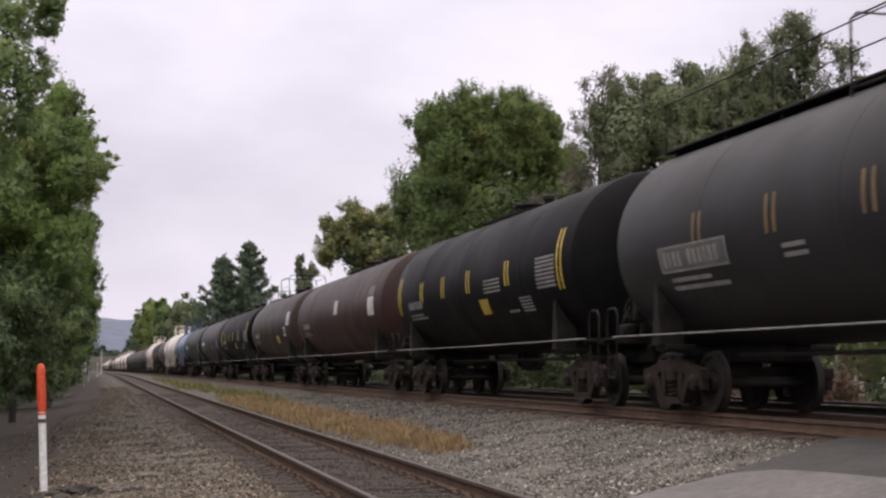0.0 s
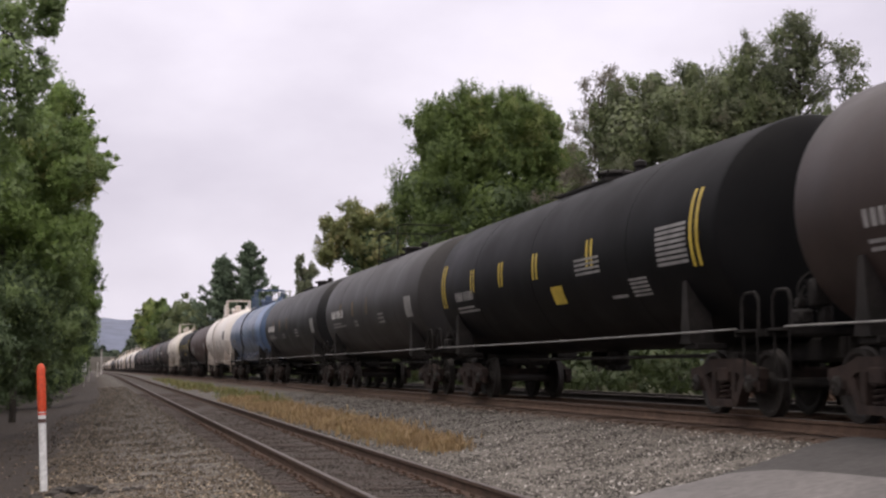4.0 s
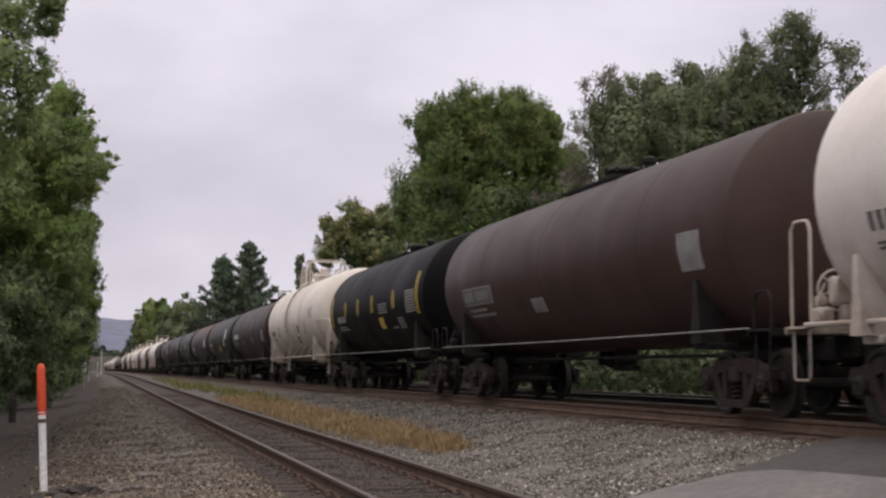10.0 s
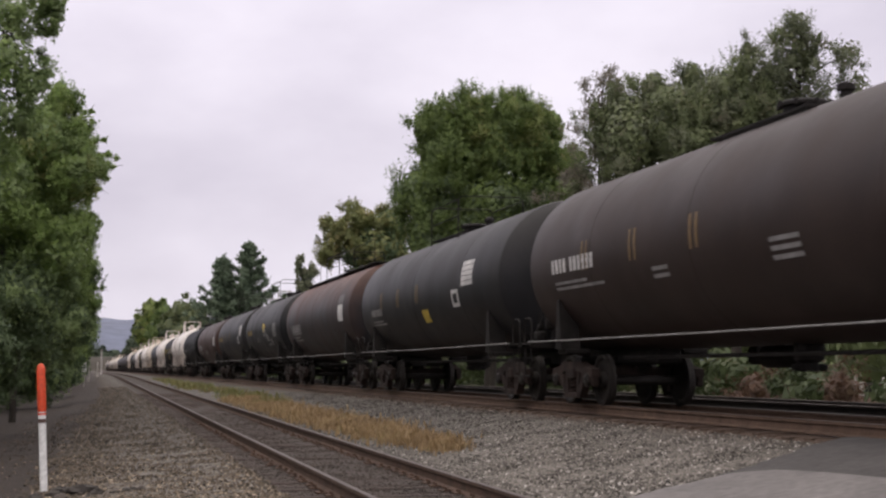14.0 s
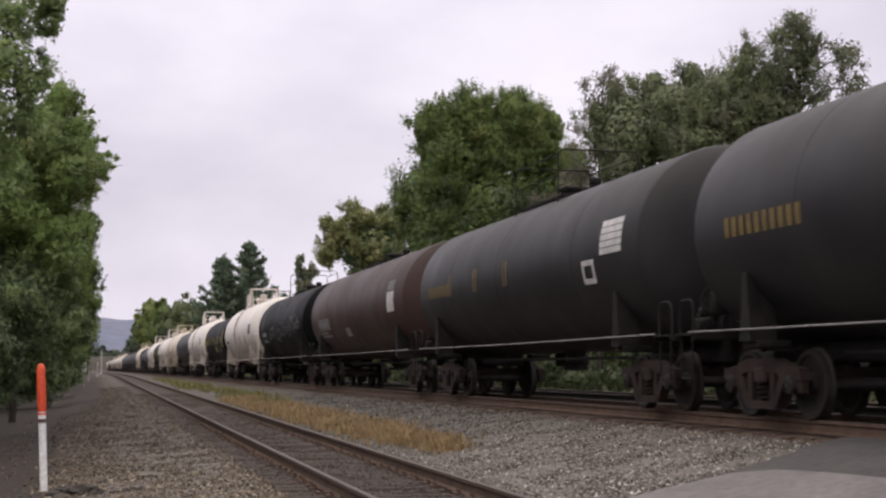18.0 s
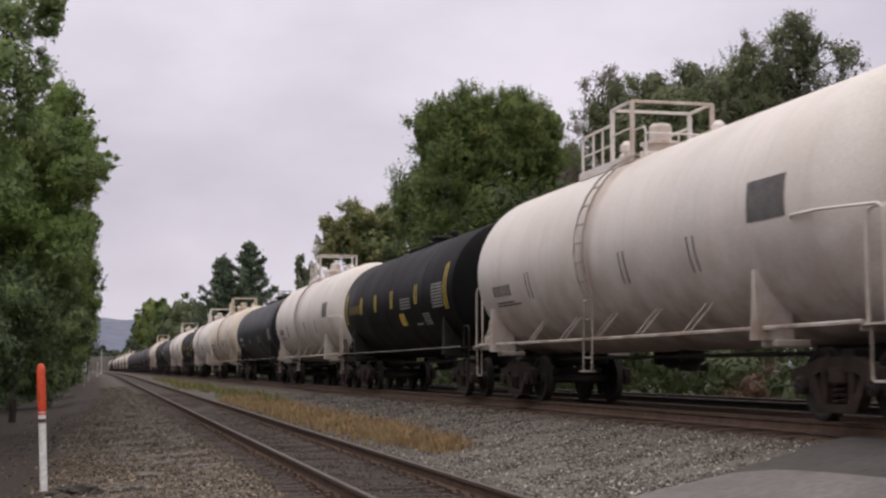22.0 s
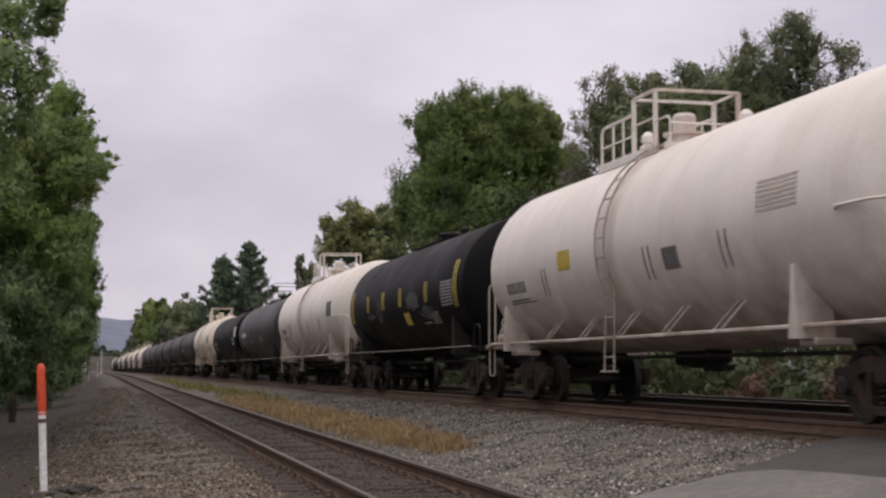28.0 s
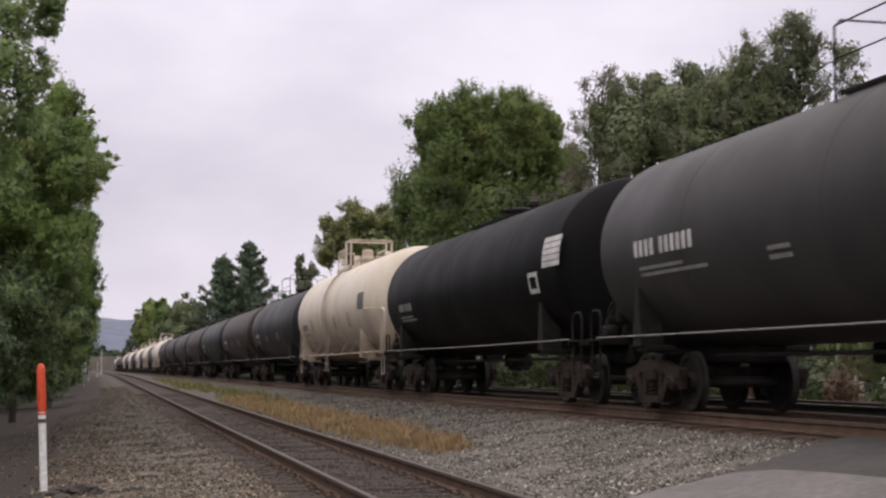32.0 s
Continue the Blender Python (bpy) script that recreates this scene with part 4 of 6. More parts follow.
def black_top(car, r, zc, mat, key, walkway, bare):
    """Dome, low hoops and the grating over the shell's middle."""
    top = zc + r

    def dome():
        s = Shape().lathe([(top - 0.12, 0.3), (top + 0.16, 0.3), (top + 0.17, 0.36), (top + 0.21, 0.36), (top + 0.25, 0.3), (top + 0.27, 0.1)], 20, "z", (0, 0, 0))
        for q in range(8):
            t = q * math.pi / 4
            s.soft((math.cos(t) * 0.38, math.sin(t) * 0.38, top + 0.19), (0.05, 0.05, 0.1), 0.01)
        return s.mesh("manway", mat, 35)

    def valve():
        s = Shape().lathe([(top - 0.1, 0.09), (top + 0.2, 0.09), (top + 0.22, 0.13), (top + 0.3, 0.13), (top + 0.34, 0.05)], 12, "z", (0.1, -1.0, 0))
        return s.mesh("relief_valve", mat, 35)

    def grate():
        s = Shape()
        for i in range(9):
            s.box((-0.74 + 0.05 * i, 0, top - 0.1 + 0.0), (0.02, 3.0, 0.03))
        s.box((-0.55, -1.5, top - 0.1), (0.46, 0.04, 0.05))
        s.box((-0.55, 1.5, top - 0.1), (0.46, 0.04, 0.05))
        s.box((-0.5, 0, top - 0.18), (0.06, 2.8, 0.22))
        return s.mesh("grating", mat, 35)

    part("manway", kept(("dome", r, zc, key), dome), car)
    part("relief_valve", kept(("valve", r, zc, key), valve), car)
    part("grating", kept(("grate", r, zc, key), grate), car)
    if bare:
        return
    for y in (-1.5, 1.45):
        def rails():
            s = Shape()
            x0, x1 = -0.85, 0.85
            pts = [(x0, y, top - 0.45), (x0, y, top + 0.7), (x0 + 0.08, y, top + 0.8), (x1 - 0.08, y, top + 0.8), (x1, y, top + 0.7), (x1, y, top - 0.45)]
            s.tube(pts, 0.016, 6)
            return s.mesh("dome_hoop", mat, 40)
        part("dome_hoop", kept(("hoop", y, r, zc, key), rails), car)
    for x in (-0.85, 0.85):
        def bar():
            s = Shape().tube([(x, -1.5, top + 0.72), (x, 1.45, top + 0.72)], 0.013, 6)
            s.tube([(x, -1.5, top + 0.3), (x, 1.45, top + 0.3)], 0.011, 6)
            return s.mesh("dome_rail", mat, 40)
        part("dome_rail", kept(("bar", x, r, zc, key), bar), car)
    if walkway:
        def walk_board():
            s = Shape().soft((-0.5, 0, top - 0.03), (0.46, walkway * 1.92, 0.04), 0.01)
            for i in range(9):
                s.box((-0.5, -walkway * 0.92 + i * walkway * 1.84 / 8, top - 0.12), (0.3, 0.05, 0.18))
            return s.mesh("roof_walkway", STEEL_DARK, 35)
        part("roof_walkway", kept(("walkway", walkway, r, zc), walk_board), car, label="dark running board along the top of the tank")

        def wire():
            s = Shape().tube([(-0.72, -walkway * 0.95, top + 0.74), (-0.72, walkway * 0.95, top + 0.74)], 0.011, 5)
            for i in (0, 1, 3, 4):
                s.tube([(-0.72, walkway * (-0.95 + i * 0.475), top - 0.05), (-0.72, walkway * (-0.95 + i * 0.475), top + 0.74)], 0.011, 5)
            return s.mesh("walkway_rail", STEEL_DARK, 40)
        part("walkway_rail", kept(("wire", walkway, r, zc), wire), car)


def white_top(car, r, zc, mat, key, rungs):
    """The tall framed valve platform with its ladder rails."""
    top = zc + r
    z0, z1, zl = top - 0.12, top + 0.86, top + 0.6

    def deck():
        s = Shape()
        for i in range(9):
            s.box((-0.72 + 0.18 * i, 1.65, z0 + 0.02), (0.1, 3.1, 0.035))
        for y in (0.1, 1.6, 3.2):
            s.soft((0, y, z0 - 0.03), (1.7, 0.08, 0.12), 0.01)
        s.soft((-0.84, 1.85, z0 - 0.02), (0.05, 2.8, 0.15), 0.01)
        s.soft((0.78, 1.85, z0 - 0.02), (0.05, 2.8, 0.15), 0.01)
        return s.mesh("platform_grating", mat, 35)
    part("platform_grating", kept(("wdeck", r, key), deck), car, label="pale steel grating over the tank")
    for x in (-0.8, 0.68):
        for y in (0.6, 1.58):
            def post():
                return Shape().soft((x, y, (z0 + z1) / 2 - 0.15), (0.075, 0.065, z1 - z0 + 0.3), 0.01).mesh("platform_post", mat, 35)
            part("platform_post", kept(("wpost", x, y, r, key), post), car)
        def top_rail():
            s = Shape().soft((x, 1.09, z1), (0.05, 1.03, 0.05), 0.008)
            s.tube([(x, 0.62, zl - 0.2), (x, 1.55, zl - 0.2)], 0.018, 5)
            return s.mesh("top_rail", mat, 35)
        part("top_rail", kept(("wtop", x, r, key), top_rail), car)

        def low_rail():
            s = Shape().tube([(x, 1.6, zl), (x, 3.1, zl), (x, 3.2, zl - 0.08), (x, 3.2, z0 - 0.3)], 0.028, 6)
            s.tube([(x, 1.6, (z0 + zl) / 2), (x, 3.2, (z0 + zl) / 2)], 0.018, 5)
            s.tube([(x, 2.1, zl), (x, 2.1, z0)], 0.022, 5)
            s.tube([(x, 2.6, zl), (x, 2.6, z0)], 0.022, 5)
            return s.mesh("low_rail", mat, 40)
        part("low_rail", kept(("wlow", x, r, key), low_rail), car)
    for y in (0.6, 1.58):
        def cross():
            return Shape().soft((-0.06, y, z1), (1.53, 0.05, 0.05), 0.008).mesh("cross_rail", mat, 35)
        part("cross_rail", kept(("wcross", y, r, key), cross), car)

    def dome():
        s = Shape().lathe([(z0 - 0.3, 0.3), (top + 0.16, 0.3), (top + 0.18, 0.36), (top + 0.22, 0.36), (top + 0.24, 0.2), (top + 0.5, 0.2), (top + 0.55, 0.16), (top + 0.57, 0.05)], 22, "z", (-0.1, 1.05, 0))
        return s.mesh("valve_housing", mat, 35)

    for x, y, h in ((-0.3, 2.2, 0.42), (0.3, 2.4, 0.34), (-0.1, 2.8, 0.3), (0.35, -0.4, 0.4)):
        def valve():
            s = Shape().lathe([(top - 0.15, 0.07), (top + h * 0.5, 0.07), (top + h * 0.55, 0.12), (top + h * 0.8, 0.12), (top + h, 0.05)], 10, "z", (x, y, 0))
            return s.mesh("valve", mat, 35)
        part("valve", kept(("wvalve", x, r, key), valve), car)

    def grab():
        s = Shape()
        for x in (-0.78, 0.7):
            s.tube([(x, 0.58, top + 0.34), (x, 0.1, top + 0.34), (x, 0.02, top + 0.26), (x, 0.02, top - 0.3)], 0.018, 6)
        s.tube([(-0.78, 0.02, top + 0.22), (0.7, 0.02, top + 0.22)], 0.016, 6)
        return s.mesh("grab_rail", mat, 40)
    part("valve_housing", kept(("whouse", r, key), dome), car)
    part("grab_rail", kept(("wgrab", r, key), grab), car)
    for side in (-1, 1):
        def ladder():
            s = Shape()
            for dy in (-0.22, 0.22):
                pts = []
                for i in range(9):
                    t = 1.1 - 1.55 * i / 8
                    pts.append((side * math.cos(t) * (r + 0.1), 0.55 + dy, zc + math.sin(t) * (r + 0.1)))
                pts.append((side * 1.66, 0.55 + dy, 0.62))
                s.tube(pts, 0.018, 5)
            for i in range(12):
                z = top - 0.35 - 0.32 * i
                if z > 1.9:
                    t = math.asin((z - zc) / (r + 0.1))
                    x = side * math.cos(t) * (r + 0.1)
                else:
                    x = side * (1.66)
                if z > 0.6:
                    s.tube([(x, 0.33, z), (x, 0.77, z)], 0.014, 5)
            s.box((side * 1.66, 0.55, 0.62), (0.12, 0.5, 0.03))
            return s.mesh("ladder", rungs, 40)
        part("ladder", kept(("ladder", side, r, rungs.name), ladder), car, label="worn dirty steel ladder")
        for y in (4.2, 2.2, 0.35, -1.6, -3.5):
            def brace():
                x0, z0_ = side * math.cos(-0.7) * r, zc + math.sin(-0.7) * r
                s = Shape()
                for d in (0, 0.24):
                    s.tube([(x0, y - 0.34 + d, z0_), (side * 1.5, y + 0.1 + d, 1.17)], 0.016, 5)
                return s.mesh("brace", mat, 40)
            part("brace", kept(("brace", side, y, r, key), brace), car)


def tank_car(spec, rear, length):
    """One tank car. spec: colour, kind and the markings that it bears."""
    colour, kind = spec["c"], spec["k"]
    mat = PAINT[colour]
    half = round((length - 1.5) * 5) / 10
    jacket = kind == "white"
    r = 1.72 if jacket else 1.6
    zc = 2.68 if jacket else 2.6
    seat = 1.3 if jacket else 1.75
    car = new("tank_car")
    tagged(car, spec["label"], "tank car", "cars of the freight train")
    ribs = [-half * 0.55, half * 0.06, half * 0.55] if not jacket else [half * 0.72, -half * 0.72]
    ribs.sort()
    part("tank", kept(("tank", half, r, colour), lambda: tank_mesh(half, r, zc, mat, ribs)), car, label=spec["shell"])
    gear = PAINT["grimy"] if jacket else STEEL_DARK
    key = "pale" if jacket else "dark"
    end_gear(car, half, gear, (0.3 if "plain_end" in spec["m"] else 1.3) if jacket else 0.5, key)
    saddles(car, half, r, zc, mat if jacket else STEEL_DARK, colour if jacket else "dark", "", seat)
    side_rails(car, half, mat if jacket else SIGN_GREY, "w" + colour if jacket else "g", jacket)
    underside(car, half, key)
    for k in (-1, 1):
        truck(car, k * (half - 1.35))
    if jacket:
        def front_rail():
            x = -r - 0.04
            s = Shape().tube([(x + 0.06, -half + 1.2, 2.45), (x, -half + 1.1, 2.47), (x, -half + 0.4, 2.47), (-1.46, -half - 0.35, 2.47), (-1.46, -half - 0.48, 2.4), (-1.46, -half - 0.5, 1.17)], 0.022, 6)
            s.tube([(-1.46, -half - 0.1, 2.47), (-1.46, -half - 0.1, 1.17)], 0.02, 6)
            return s.mesh("front_handrail", mat, 40)
        part("front_handrail", kept(("frail", half, colour), front_rail), car)
    if jacket or colour == "blue":
        white_top(car, r, zc, mat, colour, WORN_STEEL if jacket else STEEL_DARK)
    else:
        black_top(car, r, zc, STEEL_DARK, "dark", half if "walkway" in spec["m"] else 0, "bare_top" in spec["m"])

    def mark(name, shape_key, make, m, label="", kind=""):
        tagged(part(name, kept((shape_key, half, r, m.name), lambda: make().mesh(name, m, 30)), car, (0, dy, 0), label=label), kind=kind)

    for entry in spec["m"]:
        item, _, off = entry.partition(":")
        dy = float(off or 0)
        if item == "number":
            mark("letter_marking", "num", lambda: lettering(r, zc, half - 1.8, 2.5, 4, 0.25), SIGN_WHITE)
            mark("number_marking", "numb", lambda: lettering(r, zc, half - 2.82, 2.5, 6, 0.25, 9), SIGN_WHITE)
            mark("stencil_line", "numl", lambda: lines(r, zc, half - 1.9, 2.22, [(1.7, 0.05), (2.5, 0.05)]), SIGN_GREY)
        elif item == "dim_number":
            mark("letter_marking", "dnum", lambda: lettering(r, zc, half - 2.0, 2.3, 4, 0.2), SIGN_GREY)
            mark("number_marking", "dnumb", lambda: lettering(r, zc, half - 2.75, 2.3, 5, 0.2, 9), SIGN_GREY)
            mark("stencil_line", "dnuml", lambda: lines(r, zc, half - 2.0, 2.07, [(1.4, 0.045), (1.8, 0.045)]), SIGN_GREY)
        elif item == "boxed_number":
            mark("letter_marking", "bnum", lambda: lettering(r, zc, half - 2.3, 2.25, 4, 0.21), SIGN_GREY)
            mark("number_marking", "bnumb", lambda: lettering(r, zc, half - 3.2, 2.25, 6, 0.21, 9), SIGN_GREY)
            mark("number_panel", "bpn", lambda: on_shell(r, zc, half - 4.47, half - 2.18, 2.09, 2.41, 0.004), SIGN_DARK, "dull grey number panel")
            mark("number_frame", "bfr", lambda: outline(r, zc, half - 4.5, half - 2.15, 2.06, 2.44), SIGN_GREY, "thin white frame round the number")
            mark("stencil_line", "bnl", lambda: lines(r, zc, half - 2.4, 1.98, [(1.4, 0.06), (1.9, 0.06)]), SIGN_GREY)
        elif item == "low_square":
            mark("placard", "lsq", lambda: on_shell(r, zc, 0.5, 1.3, 1.75, 2.02), SIGN_GREY, "small faded white panel")
        elif item == "yellow_high":
            mark("yellow_panel", "yhi", lambda: on_shell(r, zc, half - 9.0, half - 8.3, 2.45, 2.85), SIGN_YELLOW, "bright yellow square panel")
        elif item == "dark_number":
            mark("letter_marking", "knum", lambda: lettering(r, zc, half - 1.75, 2.24, 4, 0.21, 9), SIGN_DARK)
            mark("number_marking", "knumb", lambda: lettering(r, zc, half - 2.5, 2.24, 3, 0.21, 9), SIGN_DARK)
            mark("stencil_line", "knuml", lambda: lines(r, zc, half - 1.8, 2.02, [(1.2, 0.03), (1.6, 0.03)]), SIGN_DARK)
        elif item in ("stripes", "ochre"):
            m = SIGN_YELLOW if item == "stripes" else SIGN_OCHRE
            sites = [(half - 0.85, 2.1, 3.1), (half - 3.55, 2.35, 2.85), (half - 5.85, 2.35, 2.85), (half - 8.25, 2.35, 2.85), (half - 11.4, 2.35, 2.85), (1.15 - half, 2.1, 3.2)]
            if item == "ochre":
                sites = sites[1:4]
            for i, (y, a0, b0) in enumerate(sites):
                mark("stripe", "stripe%d%s" % (i, item), lambda: merged([on_shell(r, zc, y + 0.03, y + 0.11, a0, b0), on_shell(r, zc, y - 0.19, y - 0.11, a0, b0)]), m)
        elif item == "placards":
            mark("stencil_block", "blk", lambda: lines(r, zc, -half + 6.35, 2.55, [(1.25, 0.042)] * 4), SIGN_GREY)
            mark("placard", "plc", lambda: lines(r, zc, -half + 2.55, 2.76, [(1.15, 0.048)] * 8, 1.6), SIGN_GREY, "faded white stencilled panel", "stuff")
            mark("stencil_block", "blk2", lambda: lines(r, zc, -half + 3.9, 2.08, [(0.75, 0.036)] * 5, 1.7), SIGN_GREY, kind="stuff")
            mark("stencil_line", "blk3", lambda: lines(r, zc, -half + 4.9, 1.86, [(0.7, 0.05)]), SIGN_GREY)
        elif item == "white_square":
            mark("placard", "wsq", lambda: on_shell(r, zc, -half + 1.6, -half + 2.55, 2.28, 2.84), SIGN_WHITE, "worn white square panel")
            mark("faded_panel", "wsf", lambda: on_shell(r, zc, -half + 1.62, -half + 2.53, 2.88, 3.16), SIGN_DARK, "dull repainted patch")
        elif item == "low_placard":
            mark("placard", "lpl", lambda: lines(r, zc, -half + 2.1, 3.1, [(1.0, 0.1)] * 5, 1.15), SIGN_WHITE, "worn white stencilled panel", "stuff")
            mark("small_placard", "lps", lambda: outline(r, zc, -half + 2.45, -half + 3.05, 2.1, 2.5, 0.09), SIGN_WHITE, "worn white framed panel")
        elif item == "mid_square":
            mark("placard", "msq", lambda: on_shell(r, zc, -1.0, -0.3, 2.52, 3.0), SIGN_WHITE, "worn white square panel")
        elif item == "grey_panel":
            mark("placard", "gpl", lambda: on_shell(r, zc, -half + 1.3, -half + 2.1, 2.05, 2.6), SIGN_GREY, "faded panel")
        elif item == "small_bits":
            mark("stencil_block", "sb1", lambda: lines(r, zc, 2.0, 2.2, [(0.6, 0.06)] * 2), SIGN_GREY)
            mark("stencil_block", "sb2", lambda: lines(r, zc, -2.0, 2.3, [(0.8, 0.06)] * 3), SIGN_GREY)
        elif item == "yellow_square":
            mark("yellow_panel", "ysq", lambda: on_shell(r, zc, half - 9.75, half - 9.1, 1.84, 2.16), SIGN_YELLOW, "bright yellow rectangular panel")
        elif item == "yellow_mark":
            mark("yellow_marking", "ymk", lambda: lettering(r, zc, half - 1.45, 2.52, 10, 0.26, 20), SIGN_GOLD, "yellow lettering", "stuff")
        elif item == "end_mark":
            mark("end_marking", "emk", lambda: merged([Shape().box((-0.9 + i * 0.13, -half + 0.42 - 0.006 * (i - 4), zc + 0.4), (0.09, 0.02, 0.12)) for i in range(0, 4)]), SIGN_GREY)
        elif item in ("graffiti", "tag"):
            sites = ((3.4, 2.15, 0.6, 0.3), (2.2, 2.3, 0.6, 0.4), (0.2, 2.25, 0.7, 0.45), (-1.4, 2.35, 0.8, 0.5), (-3.0, 2.45, 0.9, 0.5), (-4.7, 2.5, 0.8, 0.45), (-6.1, 2.5, 0.5, 0.3)) if item == "graffiti" else ((2.4, 2.3, 0.32, 0.36), (3.9, 2.2, 0.4, 0.14), (-2.0, 2.35, 0.42, 0.42), (-3.6, 2.1, 0.5, 0.2))
            for i, (y, z, w, h) in enumerate(sites):
                mark("graffiti", "%s%d" % (item, i), lambda: scrawl(r, zc, y, z, w, h, i * 5 + len(item)), GRAFFITI, "scrawled grey spray paint", "stuff")
        elif item == "twin_marks":
            for i, y in enumerate((4.05, -1.1, -3.85)):
                mark("stencil_mark", "twin%d" % i, lambda: merged([on_shell(r, zc, y, y + 0.04, 2.0, 2.5), on_shell(r, zc, y - 0.21, y - 0.17, 2.0, 2.5)]), SIGN_DARK)
        elif item == "dark_panel":
            mark("data_panel", "dpn", lambda: on_shell(r, zc, -6.85, -5.8, 2.5, 3.02), SIGN_DARK, "dark grey data panel")
        elif item == "small_panel":
            mark("data_panel", "spn", lambda: on_shell(r, zc, -2.35, -1.8, 2.1, 2.42), SIGN_DARK, "small dark data panel")
            mark("stencil_block", "spb", lambda: lines(r, zc, -5.0, 3.0, [(1.1, 0.03)] * 7, 2.0), SIGN_TAN, kind="stuff")
        elif item == "yellow_dot":
            mark("yellow_panel", "ydt", lambda: on_shell(r, zc, -1.9, -1.3, 1.7, 2.0), SIGN_OCHRE, "faded yellow panel")
        elif item == "yellow_rear":
            mark("yellow_panel", "yrr", lambda: on_shell(r, zc, 2.4, 3.05, 2.4, 2.74), SIGN_YELLOW, "faded yellow panel")
        elif item == "round_sign":
            mark("graffiti", "rsn", lambda: ribbon(r, zc, [(half - 3.3 - 0.075 * k, 2.42 + 0.24 * math.sin(2.3 * k) * (0.5 + 0.5 * math.cos(0.7 * k))) for k in range(16)], 0.05), SIGN_GREY, "faded grey scrawl")
        elif item == "olive_patch":
            mark("repaint_band", "pbl", lambda: on_shell(r, zc, -1.5, 0.05, 1.75, 4.17, 0.004), PAINT["pale_blue"], "chalky pale blue repainted band")
            mark("repaint_band", "cbl", lambda: on_shell(r, zc, -half + 0.75, -half + 2.9, 1.5, 4.17, 0.004), PAINT["clear_blue"], "fresher blue repainted band")
            mark("patch", "olp", lambda: on_shell(r, zc, -5.0, -4.35, 2.1, 2.75), LEAF_PATCH, "faded olive paint patch")
            for i, (y, z, w, h) in enumerate(((-3.3, 2.35, 0.5, 0.4), (-4.6, 2.45, 0.55, 0.6), (-5.2, 2.55, 0.5, 0.55), (-6.0, 2.3, 0.4, 0.3))):
                mark("graffiti", "blu%d" % i, lambda: scrawl(r, zc, y, z, w, h, 40 + i), SPRAY_OLIVE if i in (1, 2) else SPRAY_NAVY, "scrawled spray paint", "stuff")
    car.location = (MAIN, rear - half + (0.08 if jacket else 0.34), MAIN_Z)
    return car


LEAF_PATCH = rough_stuff("olive_paint_patch", [(0.35, (0.1, 0.15, 0.25)), (0.6, (0.15, 0.17, 0.14))], 5.0, 0.6, 0, 0)

SHELL = {"ash": "dull ash-grey shell", "black": "black painted shell with light dust", "coal": "charcoal shell with dull dust", "slate": "slate-black painted shell", "umber": "dusty umber-brown shell", "brown": "red-brown weathered shell", "taupe": "taupe-brown dusty shell",
         "rust": "dark shell with rusty stains", "blue": "faded blue painted shell", "white": "white painted shell with grey grime", "cream": "cream painted shell with tan stains", "grimy": "grimy white shell"}


def spec(c, k, *m):
    looks = {"ash": "ash grey steel tank car", "black": "black steel tank car", "coal": "charcoal grey steel tank car", "slate": "slate black steel tank car", "umber": "dusty brown steel tank car", "brown": "red-brown steel tank car", "taupe": "taupe-brown steel tank car",
             "rust": "dark rust-stained steel tank car", "blue": "faded blue tank car with a framed platform", "white": "white jacketed tank car with a framed platform", "cream": "stained cream tank car with a framed platform", "grimy": "grimy white tank car with a framed platform"}
    extra = ""
    if "stripes" in m:
        extra = " with yellow stripes"
    elif "graffiti" in m:
        extra = " with grey graffiti"
    elif "white_square" in m or "low_placard" in m:
        extra = " with white panels"
    elif "number" in m:
        extra = " with white number marking"
    return {"c": c, "k": k, "m": m, "label": looks[c] + extra, "shell": SHELL[c]}


